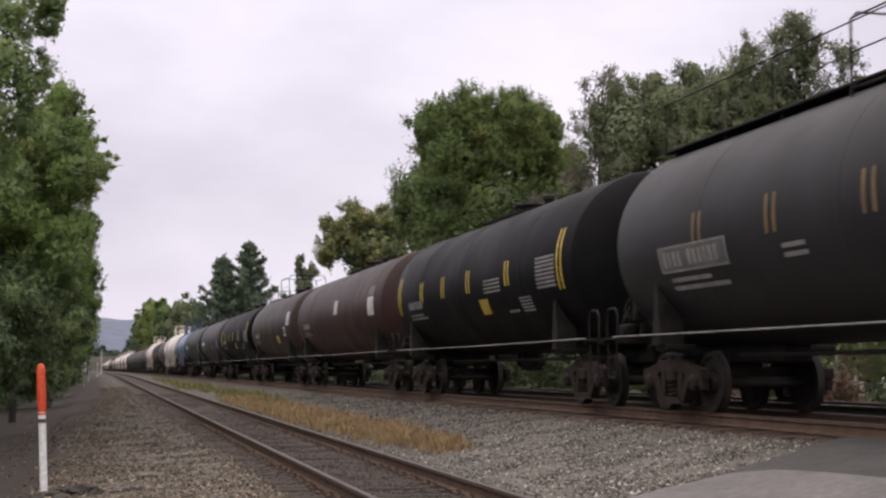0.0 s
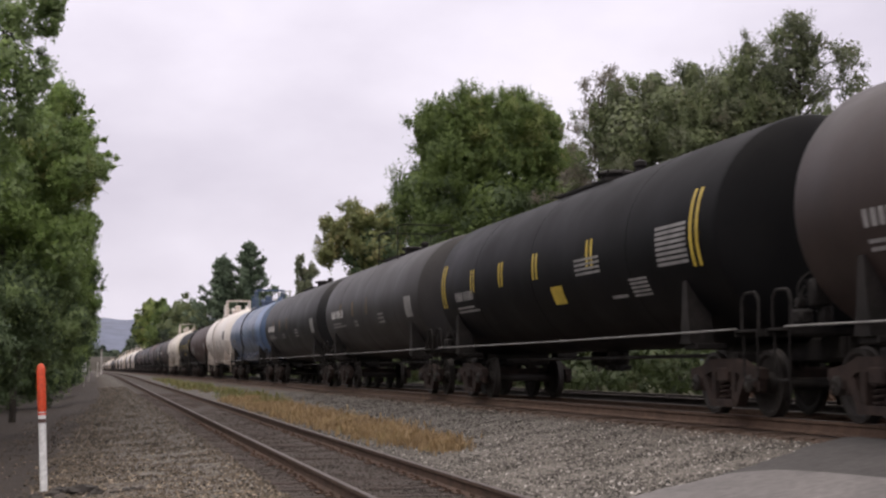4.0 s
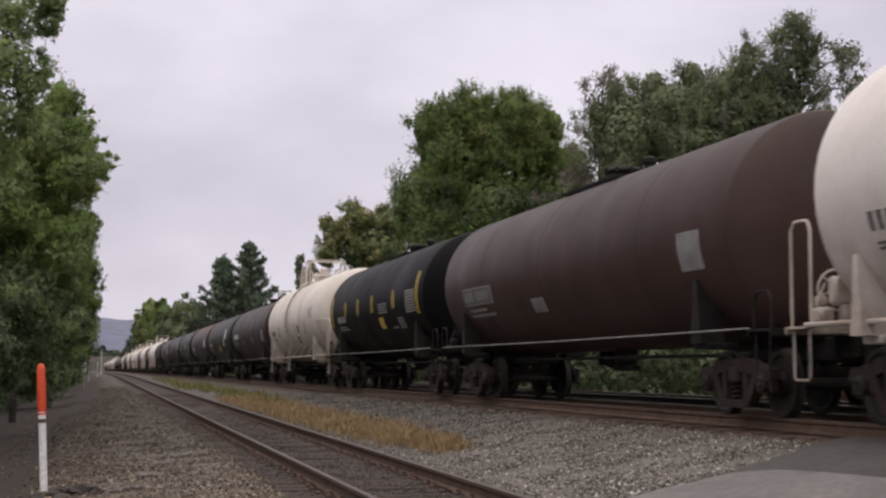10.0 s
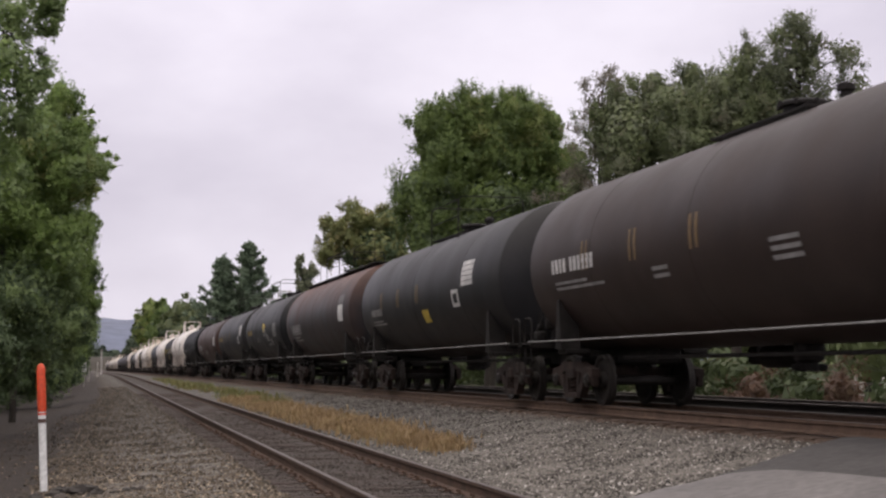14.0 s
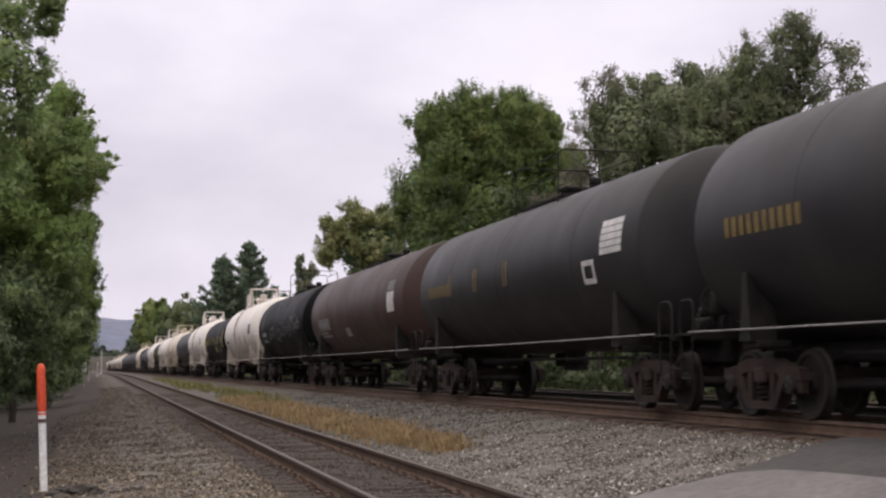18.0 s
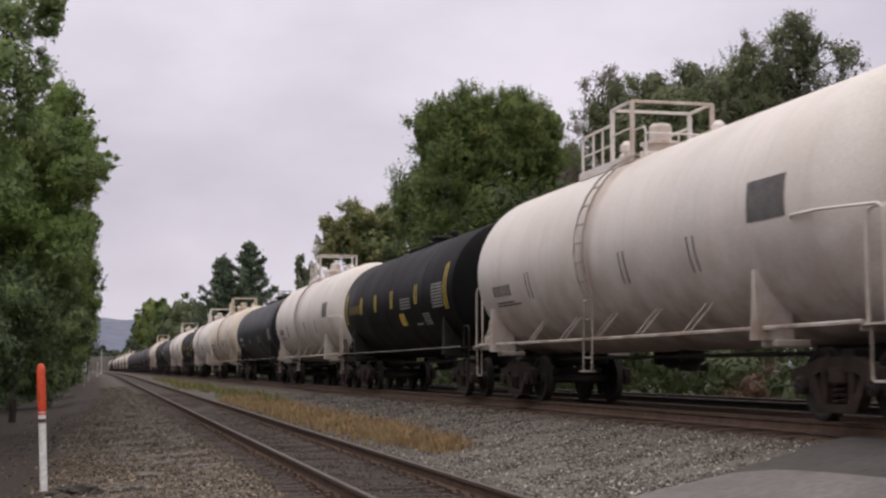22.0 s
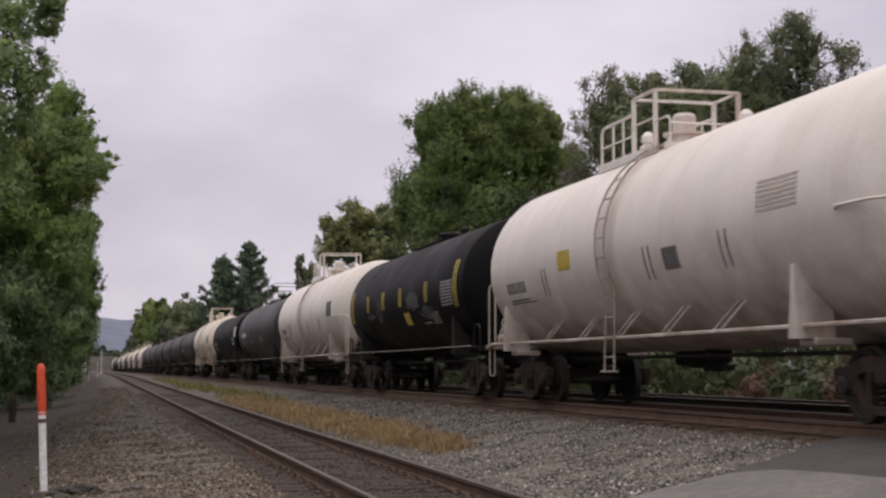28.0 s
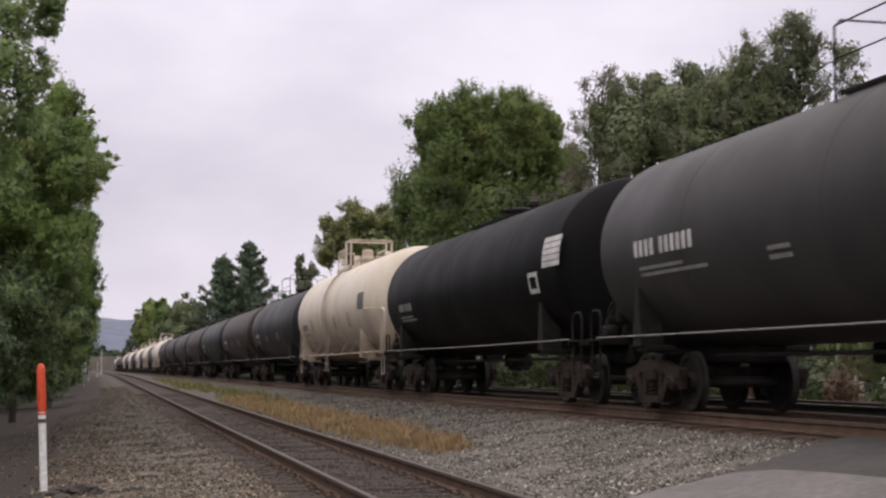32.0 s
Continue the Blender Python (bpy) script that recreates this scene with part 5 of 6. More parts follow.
TRAIN = [
    (22.3, spec("coal", "black", "boxed_number", "ochre", "small_bits", "walkway")),
    (39.8, spec("black", "black", "bare_top", "stripes", "placards", "yellow_square", "dim_number")),
    (59.6, spec("brown", "black", "bare_top", "white_square", "mid_square", "dim_number")),
    (76.9, spec("umber", "black", "dim_number", "ochre", "low_placard:-0.2", "yellow_square:-1.2")),
    (95.4, spec("black", "black", "bare_top", "stripes", "placards", "yellow_square", "dim_number")),
    (113.0, spec("ash", "black", "number", "ochre", "small_bits", "grey_panel")),
    (131.7, spec("coal", "black", "bare_top", "number", "ochre", "small_bits", "grey_panel", "end_mark")),
    (149.8, spec("blue", "black", "olive_patch", "dim_number")),
    (167.7, spec("white", "white", "dark_number", "twin_marks", "dark_panel")),
    (185.9, spec("taupe", "black", "bare_top", "boxed_number", "grey_panel", "low_square")),
    (203.1, spec("black", "black", "bare_top", "stripes", "placards", "yellow_square", "dim_number")),
    (220.9, spec("grimy", "white", "dark_number", "twin_marks", "small_panel", "yellow_dot")),
    (239.6, spec("umber", "black", "bare_top", "number", "ochre", "small_bits", "grey_panel", "end_mark")),
    (257.6, spec("coal", "black", "dim_number", "ochre", "low_placard:1.5", "yellow_square:0.4")),
    (275.6, spec("rust", "black", "boxed_number", "white_square", "walkway")),
    (292.4, spec("coal", "black", "yellow_mark", "placards:0.5", "yellow_high", "small_bits")),
    (310.0, spec("coal", "black", "ochre", "low_placard", "yellow_mark")),
    (329.0, spec("taupe", "black", "bare_top", "boxed_number", "white_square", "low_square")),
    (347.0, spec("black", "black", "graffiti", "dim_number")),
    (365.0, spec("white", "white", "dark_number", "twin_marks", "dark_panel")),
    (382.3, spec("black", "black", "bare_top", "stripes", "yellow_mark", "placards", "yellow_square")),
    (400.2, spec("white", "white", "plain_end", "dark_number", "twin_marks", "dark_panel")),
    (418.9, spec("slate", "black", "bare_top", "dim_number", "grey_panel", "small_bits", "end_mark")),
    (437.2, spec("cream", "white", "dark_number", "twin_marks", "small_panel")),
    (455.0, spec("white", "white", "dark_number", "yellow_rear", "small_panel", "twin_marks")),
    (472.2, spec("black", "black", "bare_top", "stripes", "tag", "placards", "yellow_square:0.5")),
    (490.4, spec("white", "white", "dark_number", "twin_marks", "dark_panel", "round_sign")),
    (508.8, spec("ash", "black", "number:-0.2", "small_bits")),
    (526.8, spec("black", "black", "bare_top", "dim_number", "low_placard:-0.9")),
    (544.8, spec("cream", "white", "dark_number", "twin_marks", "dark_panel")),
]
TAIL = ["coal", "umber", "coal", "umber", "ash", "umber", "coal", "grimy", "umber", "cream", "brown", "grimy", "coal", "umber", "grimy", "ash", "coal", "cream", "umber", "brown", "coal", "umber", "ash", "coal", "grimy", "umber"]
for n, c in enumerate(TAIL):
    pale = c in ("grimy", "cream")
    TRAIN.append((562.6 + 17.85 * n, spec(c, "white" if pale else "black", *(("dark_number", "twin_marks") if pale else ("dim_number", "small_bits")))))
CARS = []
ahead = TRAIN[0][0] - 17.7
for rear, sp in TRAIN:
    CARS.append((tank_car(sp, rear, rear - ahead), rear))
    ahead = rear


# ---- trees ----
def leaves(name, blobs, shoots, per, leaf, reach, seed, mat, rise=0.8, core=0.25, ragged=0.1, bunch=11):
    """A crown of leafy shoots in clumps that sweep out and up from the given masses, with larger leaves inside."""
    rng = np.random.default_rng(seed)
    b = np.array(blobs, float)
    wt = np.maximum((b[:, 3] * b[:, 4] * b[:, 5]) ** 0.667, 0.003)
    wt /= wt.sum()

    def ball(k):
        q = rng.normal(0, 1, (k, 3))
        return q / np.linalg.norm(q, axis=1)[:, None]

    clumps = max(4, shoots // bunch)
    host = rng.choice(len(b), clumps, p=wt)
    out = ball(clumps)
    heart = b[host, :3] + out * b[host, 3:6] * ((0.62 + 0.3 * rng.random(clumps) ** 0.7) * (1 + ragged * rng.normal(0, 1, clumps)))[:, None]
    wide = reach * rng.uniform(0.45, 1.0, clumps)
    of = rng.integers(0, clumps, shoots)
    d = ball(shoots) + out[of] * 0.7 + np.array([0, 0, 0.25])
    d /= np.linalg.norm(d, axis=1)[:, None]
    base = heart[of] + d * (wide[of] * rng.uniform(0.3, 0.85, shoots))[:, None] * np.array([1, 1, 0.75])
    grow = d * 0.75 + np.array([0, 0, rise]) + rng.normal(0, 0.28, (shoots, 3))
    grow /= np.linalg.norm(grow, axis=1)[:, None]
    long = reach * rng.uniform(0.35, 1.15, shoots)
    n = shoots * per
    s = rng.random(n)
    gl, ll, dl = np.repeat(grow, per, axis=0), np.repeat(long, per), np.repeat(d, per, axis=0)
    pos = np.repeat(base, per, axis=0) + gl * (ll * (s - 0.45))[:, None] + rng.normal(0, 1, (n, 3)) * (ll * 0.2 * (1.08 - s))[:, None]
    face = rng.normal(0, 0.42, (n, 3)) + dl * 0.75 + np.array([0, 0, 0.5])
    way = gl * 0.7 + rng.normal(0, 0.8, (n, 3))
    ln = leaf * rng.uniform(0.65, 1.35, n) * (1.12 - 0.4 * s)
    m = int(n * core)
    pk = rng.choice(len(b), m, p=wt)
    e = ball(m)
    pos = np.concatenate([pos, b[pk, :3] + e * b[pk, 3:6] * (0.78 * rng.random(m) ** 0.35)[:, None]])
    face = np.concatenate([face, e + rng.normal(0, 0.3, (m, 3))])
    way = np.concatenate([way, rng.normal(0, 1, (m, 3))])
    ln = np.concatenate([ln, leaf * rng.uniform(1.8, 3.0, m)])[:, None]
    n += m
    face /= np.linalg.norm(face, axis=1)[:, None]
    ax = way - face * (way * face).sum(1)[:, None]
    ax /= np.linalg.norm(ax, axis=1)[:, None] + 1e-9
    sd = np.cross(ax, face)
    v = np.empty((n, 3, 3))
    v[:, 0] = pos - ax * ln * 0.5 + sd * ln * 0.34
    v[:, 1] = pos + ax * ln * 0.55
    v[:, 2] = pos - ax * ln * 0.5 - sd * ln * 0.34
    me = bpy.data.meshes.new(name)
    me.from_pydata(v.reshape(-1, 3).tolist(), [], np.arange(n * 3).reshape(-1, 3).tolist())
    me.materials.append(mat)
    return me


def tree(name, x, y, blobs, mats, shoots, per, leaf, reach, seed, label, trunk_r=0.2, shift=0.0, core=0.25, ragged=0.1, rise=0.8, sprays=()):
    """A tapered trunk with limbs that reach into the crown's masses; sprays are single leafy twigs from (x, z) to (x, z)."""
    if shift:
        x -= shift
        blobs = [(b[0] + shift, *b[1:]) for b in blobs]
        sprays = [(q[0] + shift, q[1], q[2] + shift, q[3]) for q in sprays]
    z = ground_z(x, y)
    t = new(name)
    t.location = (x, y, z)
    rng = random.Random(seed)
    s = Shape()
    top = max(b[2] for b in blobs)
    cx = sum(b[0] for b in blobs) / len(blobs)
    cy = sum(b[1] for b in blobs) / len(blobs)
    pts = []
    for i in range(8):
        k = i / 7
        pts.append((cx * k * k + rng.uniform(-0.12, 0.12), cy * k * k + rng.uniform(-0.12, 0.12), top * k - 0.2))
    s.tube(pts, trunk_r, 9, trunk_r * 0.25)
    part("trunk", s.mesh("trunk", BARK, 50), t)
    for b in blobs:
        k = min(0.85, max(0.2, (b[2] - b[5] * 0.7) / max(top, 0.1)))
        s = Shape()
        p0 = Vector((cx * k * k, cy * k * k, top * k - 0.2))
        for q in range(3):
            end = Vector((b[0] + rng.uniform(-0.4, 0.4) * b[3], b[1] + rng.uniform(-0.2, 0.5) * b[4], b[2] + rng.uniform(-0.3, 0.3) * b[5]))
            mid = (p0 + end) / 2 + Vector((rng.uniform(-0.3, 0.3), rng.uniform(-0.3, 0.3), 0.3))
            s.tube([p0, mid, end], trunk_r * 0.28, 6, trunk_r * 0.05)
        part("limb", s.mesh("limb", BARK, 50), t)
    for i, (m, share, sub) in enumerate(mats):
        bl = blobs if sub is None else [blobs[j] for j in sub]
        part("crown", leaves("crown", bl, int(shoots * share), per, leaf, reach, seed * 10 + i, LEAF[m], rise, core, ragged), t)
    if sprays:
        twig, tufts = Shape(), []
        for x0, z0, x1, z1 in sprays:
            span = math.hypot(x1 - x0, z1 - z0)
            depth = rng.uniform(-0.4, 0.4)
            twig.tube([(x0 - 0.5 * (x1 - x0), 0.0, z0 - 0.5 * (z1 - z0)), ((x0 + x1) / 2, depth / 2, (z0 + z1) / 2 + 0.06 * span), (x1, depth, z1)], 0.016, 5, 0.005)
            for k in range(8):
                g = k / 7
                w = 0.05 + 0.2 * min(1.0, 0.3 + span) * (1 - g)
                tufts.append((x0 + (x1 - x0) * g + rng.uniform(-0.04, 0.04), depth * g, z0 + (z1 - z0) * g + rng.uniform(-0.05, 0.05), w, w, w * 0.8))
        part("twigs", twig.mesh("twigs", BARK, 50), t)
        part("crown", leaves("crown", tufts, 75 * len(sprays), 12, leaf * 1.1, 0.2, seed * 10 + 9, LEAF[mats[0][0]], 0.3, 0.0, 0.0), t)
    tagged(t, label, "tree", "trackside trees")
    return t


def bush(name, spots, mat, dense, per, leaf, reach, seed, label, category="bush", kind=""):
    me = leaves(name, spots, sum(max(6, int(dense * s[3] * s[5])) for s in spots), per, leaf, reach, seed, LEAF[mat], 0.7)
    ob = new(name, me)
    tagged(ob, label, category, kind=kind)
    return ob


def right_trees():
    # the broad maple
    bl = [(0, 0, 8.0, 3.0, 2.8, 2.8), (-2.2, 0, 7.2, 2.0, 2.2, 2.2), (-1.8, 0, 10.8, 1.7, 2.0, 1.9), (0.2, 0, 11.4, 1.8, 2.0, 1.9), (2.0, 0, 11.2, 1.6, 2.0, 1.7), (2.9, 0, 8.6, 1.8, 2.2, 2.4), (-3.3, 0, 9.0, 1.15, 1.8, 1.4), (3.4, 0, 10.3, 0.9, 1.5, 1.4), (-2.6, 0, 12.1, 1.1, 1.5, 1.3), (-0.7, 0, 12.6, 1.2, 1.6, 1.2), (1.3, 0, 12.7, 1.3, 1.7, 1.2), (2.8, 0, 12.2, 0.9, 1.4, 1.1)]
    tree("maple_tree", 17.4, 63.7, bl, [("mid", 0.75, None), ("dark", 0.2, (0, 1, 5, 6)), ("bright", 0.2, (3, 4, 7, 9, 10, 11))], 5200, 34, 0.1, 0.8, 11, "broad green maple with yellowing upper leaves behind the train", 0.28, rise=1.0)
    # the olive tree beside it
    bl = [(0.4, 0, 7.8, 1.9, 2, 2.0), (-1.6, 0, 8.7, 1.3, 1.6, 1.2), (1.4, 0, 9.6, 1.1, 1.5, 1.0), (-0.3, 0, 9.8, 1.1, 1.5, 0.9), (-2.4, 0, 7.4, 0.8, 1.1, 0.6), (1.6, 0, 7.2, 1.2, 1.4, 1.9)]
    tree("tree", 15.7, 84.7, bl, [("olive", 0.75, None), ("dark", 0.35, (2, 5, 0))], 1300, 30, 0.14, 0.7, 12, "olive-yellow tree turning to autumn behind the train", 0.2, core=0.1)
    # slender grey-green tree
    bl = [(0, 0, 8.0, 0.8, 0.8, 2.6), (0.4, 0, 9.6, 0.6, 0.7, 1.4), (-0.4, 0, 10.9, 0.35, 0.5, 1.5), (0.9, 0, 10.8, 0.3, 0.4, 1.2), (0.7, 0, 7.2, 0.8, 0.8, 1.4)]
    tree("slender_tree", 19.6, 139.3, bl, [("grey", 1.0, None)], 330, 24, 0.22, 0.7, 13, "thin grey-green tree against the sky", 0.15, core=0.08)
    # right-hand wood
    bl = [(0, 0, 9.6, 1.4, 1.6, 2.3), (-0.9, 0, 7.2, 1.4, 1.6, 2.2), (0.1, 0, 12.0, 0.7, 0.9, 1.1), (0.4, 0, 12.9, 0.45, 0.6, 0.6), (-0.4, 0, 12.0, 0.45, 0.6, 0.8), (0.8, 0, 12.2, 0.45, 0.6, 0.7), (0.8, 0, 6.2, 1.6, 1.6, 2)]
    tree("tree", 19.6, 55.0, bl, [("thin", 0.75, None), ("wood", 0.25, (0, 1, 6))], 1700, 24, 0.075, 0.6, 14, "thin greyish tree with sparse leaves behind the train", 0.12, 0.0, 0.03, 0.14)
    bl = [(0, 0, 10.7, 2.4, 2.4, 2.1), (-1.7, 0, 10.1, 1.6, 2, 2.4), (1.9, 0, 11.0, 1.9, 2, 2.2), (1.0, 0, 12.7, 0.6, 0.7, 0.8), (-0.6, 0, 12.3, 0.6, 0.7, 0.8), (0.2, 0, 6.6, 3, 2.5, 2.2), (2.8, 0, 7.4, 1.8, 2.2, 2.6)]
    tree("tree", 21.9, 53.4, bl, [("wood", 0.7, None), ("grey", 0.35, None)], 3200, 34, 0.085, 0.7, 15, "dense dark green tree behind the train", 0.25, rise=1.0)
    bl = [(0, 0, 10.9, 1.6, 2, 2.2), (0.6, 0, 12.9, 0.35, 0.5, 1.0), (1.2, 0, 10.2, 1.6, 2, 2.2), (-1.1, 0, 8.6, 1.5, 2, 2.3), (0.4, 0, 7, 2.4, 2.3, 2.2)]
    tree("tree", 23.5, 50.9, bl, [("wood", 0.7, None), ("grey", 0.35, None)], 2500, 34, 0.085, 0.7, 16, "dense dark green tree behind the train", 0.22, rise=1.0)
    bl = [(0.2, 0, 14.1, 0.7, 0.8, 0.7), (0.2, 0, 13.2, 1.0, 1.0, 1.1), (0.3, 0, 11.8, 1.0, 1.0, 1.2), (0.8, 0, 12.7, 0.7, 0.8, 0.8), (-0.5, 0, 12.4, 0.5, 0.8, 0.9), (0.9, 0, 11.1, 0.9, 1.0, 1.1), (-0.9, 0, 10.6, 0.8, 1, 1.5), (2.4, 0, 13.0, 0.6, 0.8, 0.75), (2.6, 0, 11.7, 0.9, 1.0, 1.0), (0.4, 0, 8.4, 2.6, 2.2, 1.9), (-1.3, 0, 12.3, 0.35, 0.6, 1.0)]
    tree("tall_tree", 25.2, 49.5, bl, [("grey", 0.75, None), ("wood", 0.4, (9, 6, 1))], 2100, 26, 0.08, 0.6, 17, "tall airy grey-green tree standing over the wood", 0.12, 0.0, 0.06, 0.12)
    bl = [(0, 0, 9.0, 2.2, 2, 2.2), (1.8, 0, 8.0, 2, 2, 2.4), (3.6, 0, 9.4, 2, 2, 2.2)]
    tree("tree", 28.0, 48.8, bl, [("wood", 1.0, None)], 900, 26, 0.13, 0.8, 18, "dark green tree at the end of the wood", 0.22)


def pine_tree():
    """Two leaders with tiers of upswept boughs."""
    x, y = 14.7, 150.8
    t = new("pine_tree")
    t.location = (x, y, ground_z(x, y))
    rng = random.Random(4)
    blobs = []
    for lx, top, low, wide in ((-1.6, 12.5, 4.6, 3.3), (1.1, 14.0, 4.6, 4.0)):
        s = Shape().tube([(0, 0, -0.2), (lx * 0.4, 0, 2.5), (lx * 0.9, 0, 6), (lx, 0, top - 0.3)], 0.28, 9, 0.03)
        part("trunk", s.mesh("trunk", BARK, 50), t)
        tiers = 11
        for i in range(tiers):
            k = i / (tiers - 1)
            z = low + (top - 0.9 - low) * k
            for q in range(5):
                ang = i * 1.1 + q * 1.257 + rng.uniform(-0.3, 0.3)
                reach = wide * (1.15 - k * 1.02) * rng.uniform(0.6, 1.15)
                ex, ey = lx + math.cos(ang) * reach, math.sin(ang) * reach
                rise = reach * rng.uniform(0.3, 0.5)
                s = Shape().tube([(lx, 0, z - 0.1), ((lx + ex) / 2, ey / 2, z + rise * 0.25), (ex, ey, z + rise)], 0.05, 5, 0.015)
                part("limb", s.mesh("limb", BARK, 50), t)
                for g in (0.35, 0.6, 0.82, 1.0):
                    blobs.append((lx + (ex - lx) * g, ey * g, z + rise * g * g + 0.1, 0.38 - 0.12 * g, 0.38 - 0.12 * g, 0.16))
            blobs.append((lx, 0, z + 0.3, wide * (0.4 - 0.37 * k), wide * (0.4 - 0.37 * k), 0.3))
        for g in range(4):
            blobs.append((lx, 0, top - 0.2 - 0.35 * g, 0.12 + 0.1 * g, 0.12 + 0.1 * g, 0.25))
    part("crown", leaves("crown", blobs, 6500, 15, 0.17, 0.52, 41, LEAF["pine"], 0.8, 0.1, 0.03, 2), t)
    tagged(t, "dark blue-green pine with layered tufted boughs", "tree", "trackside trees")


def left_trees():
    # Low masses of these trees use "deep", leaves coloured as if shaded.
    # near tree whose thin branches hang in from above
    bl = [(1.25, 0, 9.6, 0.5, 0.8, 0.45), (0.6, 0, 9.2, 0.75, 0.9, 0.6), (1.5, 0, 9.0, 0.25, 0.5, 0.22), (-0.5, 0, 9.7, 1.2, 1.4, 1.0), (0.6, 0, 8.2, 0.8, 1.2, 0.9), (0.1, 0, 7.0, 1.0, 1.4, 1.0), (1.1, 0, 7.75, 0.45, 0.8, 0.4), (-1.2, 0, 8.2, 1.3, 1.8, 2.0), (-1.0, 0, 5.6, 1.2, 1.6, 1.8), (0.9, 0, 6.9, 0.4, 0.6, 0.3), (-0.6, 0, 3.2, 1.3, 1.5, 1.2), (0.3, 0, 2.3, 0.8, 1.2, 0.8), (-0.5, 0, 1.5, 0.8, 1.2, 0.6)]
    tree("tree", -2.4, 31.5, bl, [("hedge", 0.6, (0, 1, 2, 3, 4, 5, 6, 7, 9)), ("leafy", 0.2, (4, 5, 7, 8)), ("deep", 0.4, (8, 10, 11, 12))], 2200, 30, 0.06, 0.42, 21, "dark green tree with thin hanging branches beside the siding", 0.08, 0.0, 0.12, 0.14, 0.2,
         sprays=[(1.47, 9.22, 1.73, 9.18), (1.37, 8.89, 1.61, 8.81), (1.19, 8.38, 1.47, 8.32), (1.52, 9.55, 1.67, 9.72), (1.38, 9.36, 1.58, 9.45)])
    # the bulk of the hedge-like row
    bl = [(0, 0, 7.7, 0.9, 1.3, 1.3), (0.6, 0, 6.9, 0.7, 1.2, 1.0), (-0.9, 0, 6.3, 1.2, 1.6, 1.9), (0.35, 0, 4.8, 0.95, 1.5, 1.3), (-0.5, 0, 3.6, 1.4, 1.6, 1.6), (-0.2, 0, 2.9, 0.85, 1.4, 0.9), (-1.3, 0, 2.0, 0.9, 1.4, 0.9), (0.3, 0, 8.9, 0.3, 0.5, 0.5), (0.8, 0, 8.0, 0.2, 0.5, 0.3), (1.1, 0, 7.2, 0.25, 0.5, 0.4)]
    tree("tree", -1.2, 39.4, bl, [("leafy", 0.5, (0, 1, 2, 3, 7, 8, 9)), ("hedge", 0.35, None), ("bright", 0.06, (0, 1, 7)), ("deep", 0.2, (4, 5, 6))], 4000, 34, 0.062, 0.48, 22, "leafy green tree with a lighter top beside the siding", 0.12, 1.6, 0.3, 0.16,
         sprays=[(0.25, 8.82, 0.37, 9.28), (0.75, 8.57, 0.90, 8.97), (-0.06, 9.21, 0.01, 9.65), (0.88, 8.05, 1.21, 8.74), (0.52, 8.71, 0.63, 9.14)])
    bl = [(0.1, 0, 8.5, 0.65, 1.2, 1.15), (0.75, 0, 8.3, 0.3, 0.9, 0.35), (0.45, 0, 7.6, 0.3, 0.8, 0.3), (0.35, 0, 6.2, 0.5, 1.2, 0.8), (0.15, 0, 4.8, 0.65, 1.2, 0.9), (0.3, 0, 3.4, 0.55, 1.2, 0.7), (-0.7, 0, 2.5, 0.6, 1.2, 0.8), (-1.2, 0, 5.0, 1.2, 1.6, 2.8), (0.6, 0, 6.6, 0.2, 0.5, 0.2), (0.65, 0, 5.0, 0.2, 0.5, 0.25), (0.75, 0, 3.9, 0.2, 0.5, 0.2)]
    tree("tree", -0.7, 49.5, bl, [("leafy", 0.4, (0, 1, 2, 3, 4, 8, 9, 10)), ("hedge", 0.4, None), ("deep", 0.25, (5, 6, 7))], 2800, 30, 0.072, 0.42, 23, "green tree with a ragged bough reaching over the gravel", 0.12, 1.8, 0.3, 0.16,
         sprays=[(0.42, 9.05, 1.23, 9.47), (0.69, 8.85, 1.53, 8.78), (0.80, 8.25, 1.67, 8.43), (0.53, 8.03, 1.20, 8.05), (0.53, 7.83, 1.21, 7.51), (0.46, 6.74, 0.94, 6.49), (0.48, 6.03, 0.95, 6.04), (0.58, 5.53, 0.96, 5.45), (0.59, 4.88, 1.02, 5.00), (0.60, 4.40, 1.28, 4.28)])
    rng = random.Random(31)
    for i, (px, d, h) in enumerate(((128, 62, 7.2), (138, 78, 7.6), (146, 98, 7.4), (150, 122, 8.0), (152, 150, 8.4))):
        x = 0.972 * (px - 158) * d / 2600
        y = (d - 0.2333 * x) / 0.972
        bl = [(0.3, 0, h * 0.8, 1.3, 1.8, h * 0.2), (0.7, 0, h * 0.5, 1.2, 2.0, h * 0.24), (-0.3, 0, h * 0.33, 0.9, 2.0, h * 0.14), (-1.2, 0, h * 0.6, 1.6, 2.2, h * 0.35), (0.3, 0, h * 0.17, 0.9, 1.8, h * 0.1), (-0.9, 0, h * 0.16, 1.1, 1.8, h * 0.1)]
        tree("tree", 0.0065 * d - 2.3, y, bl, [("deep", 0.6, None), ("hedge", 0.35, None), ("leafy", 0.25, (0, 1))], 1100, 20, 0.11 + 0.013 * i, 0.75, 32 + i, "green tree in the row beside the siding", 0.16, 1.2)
    spots = []
    for i in range(46):
        y = 22 + i * 2.6
        spots.append((-3.9 + rng.uniform(-0.5, 0.4) + 0.012 * (y - 22), y, ground_z(-2.6, y) + 1.1, 0.8, 1.5, rng.uniform(0.8, 1.3)))
    bush("undergrowth", spots, "deep", 26, 26, 0.09, 0.55, 51, "dark green undergrowth beneath the trackside trees", "undergrowth", "stuff")
    back = []
    for i in range(44):
        y = 20 + i * 5
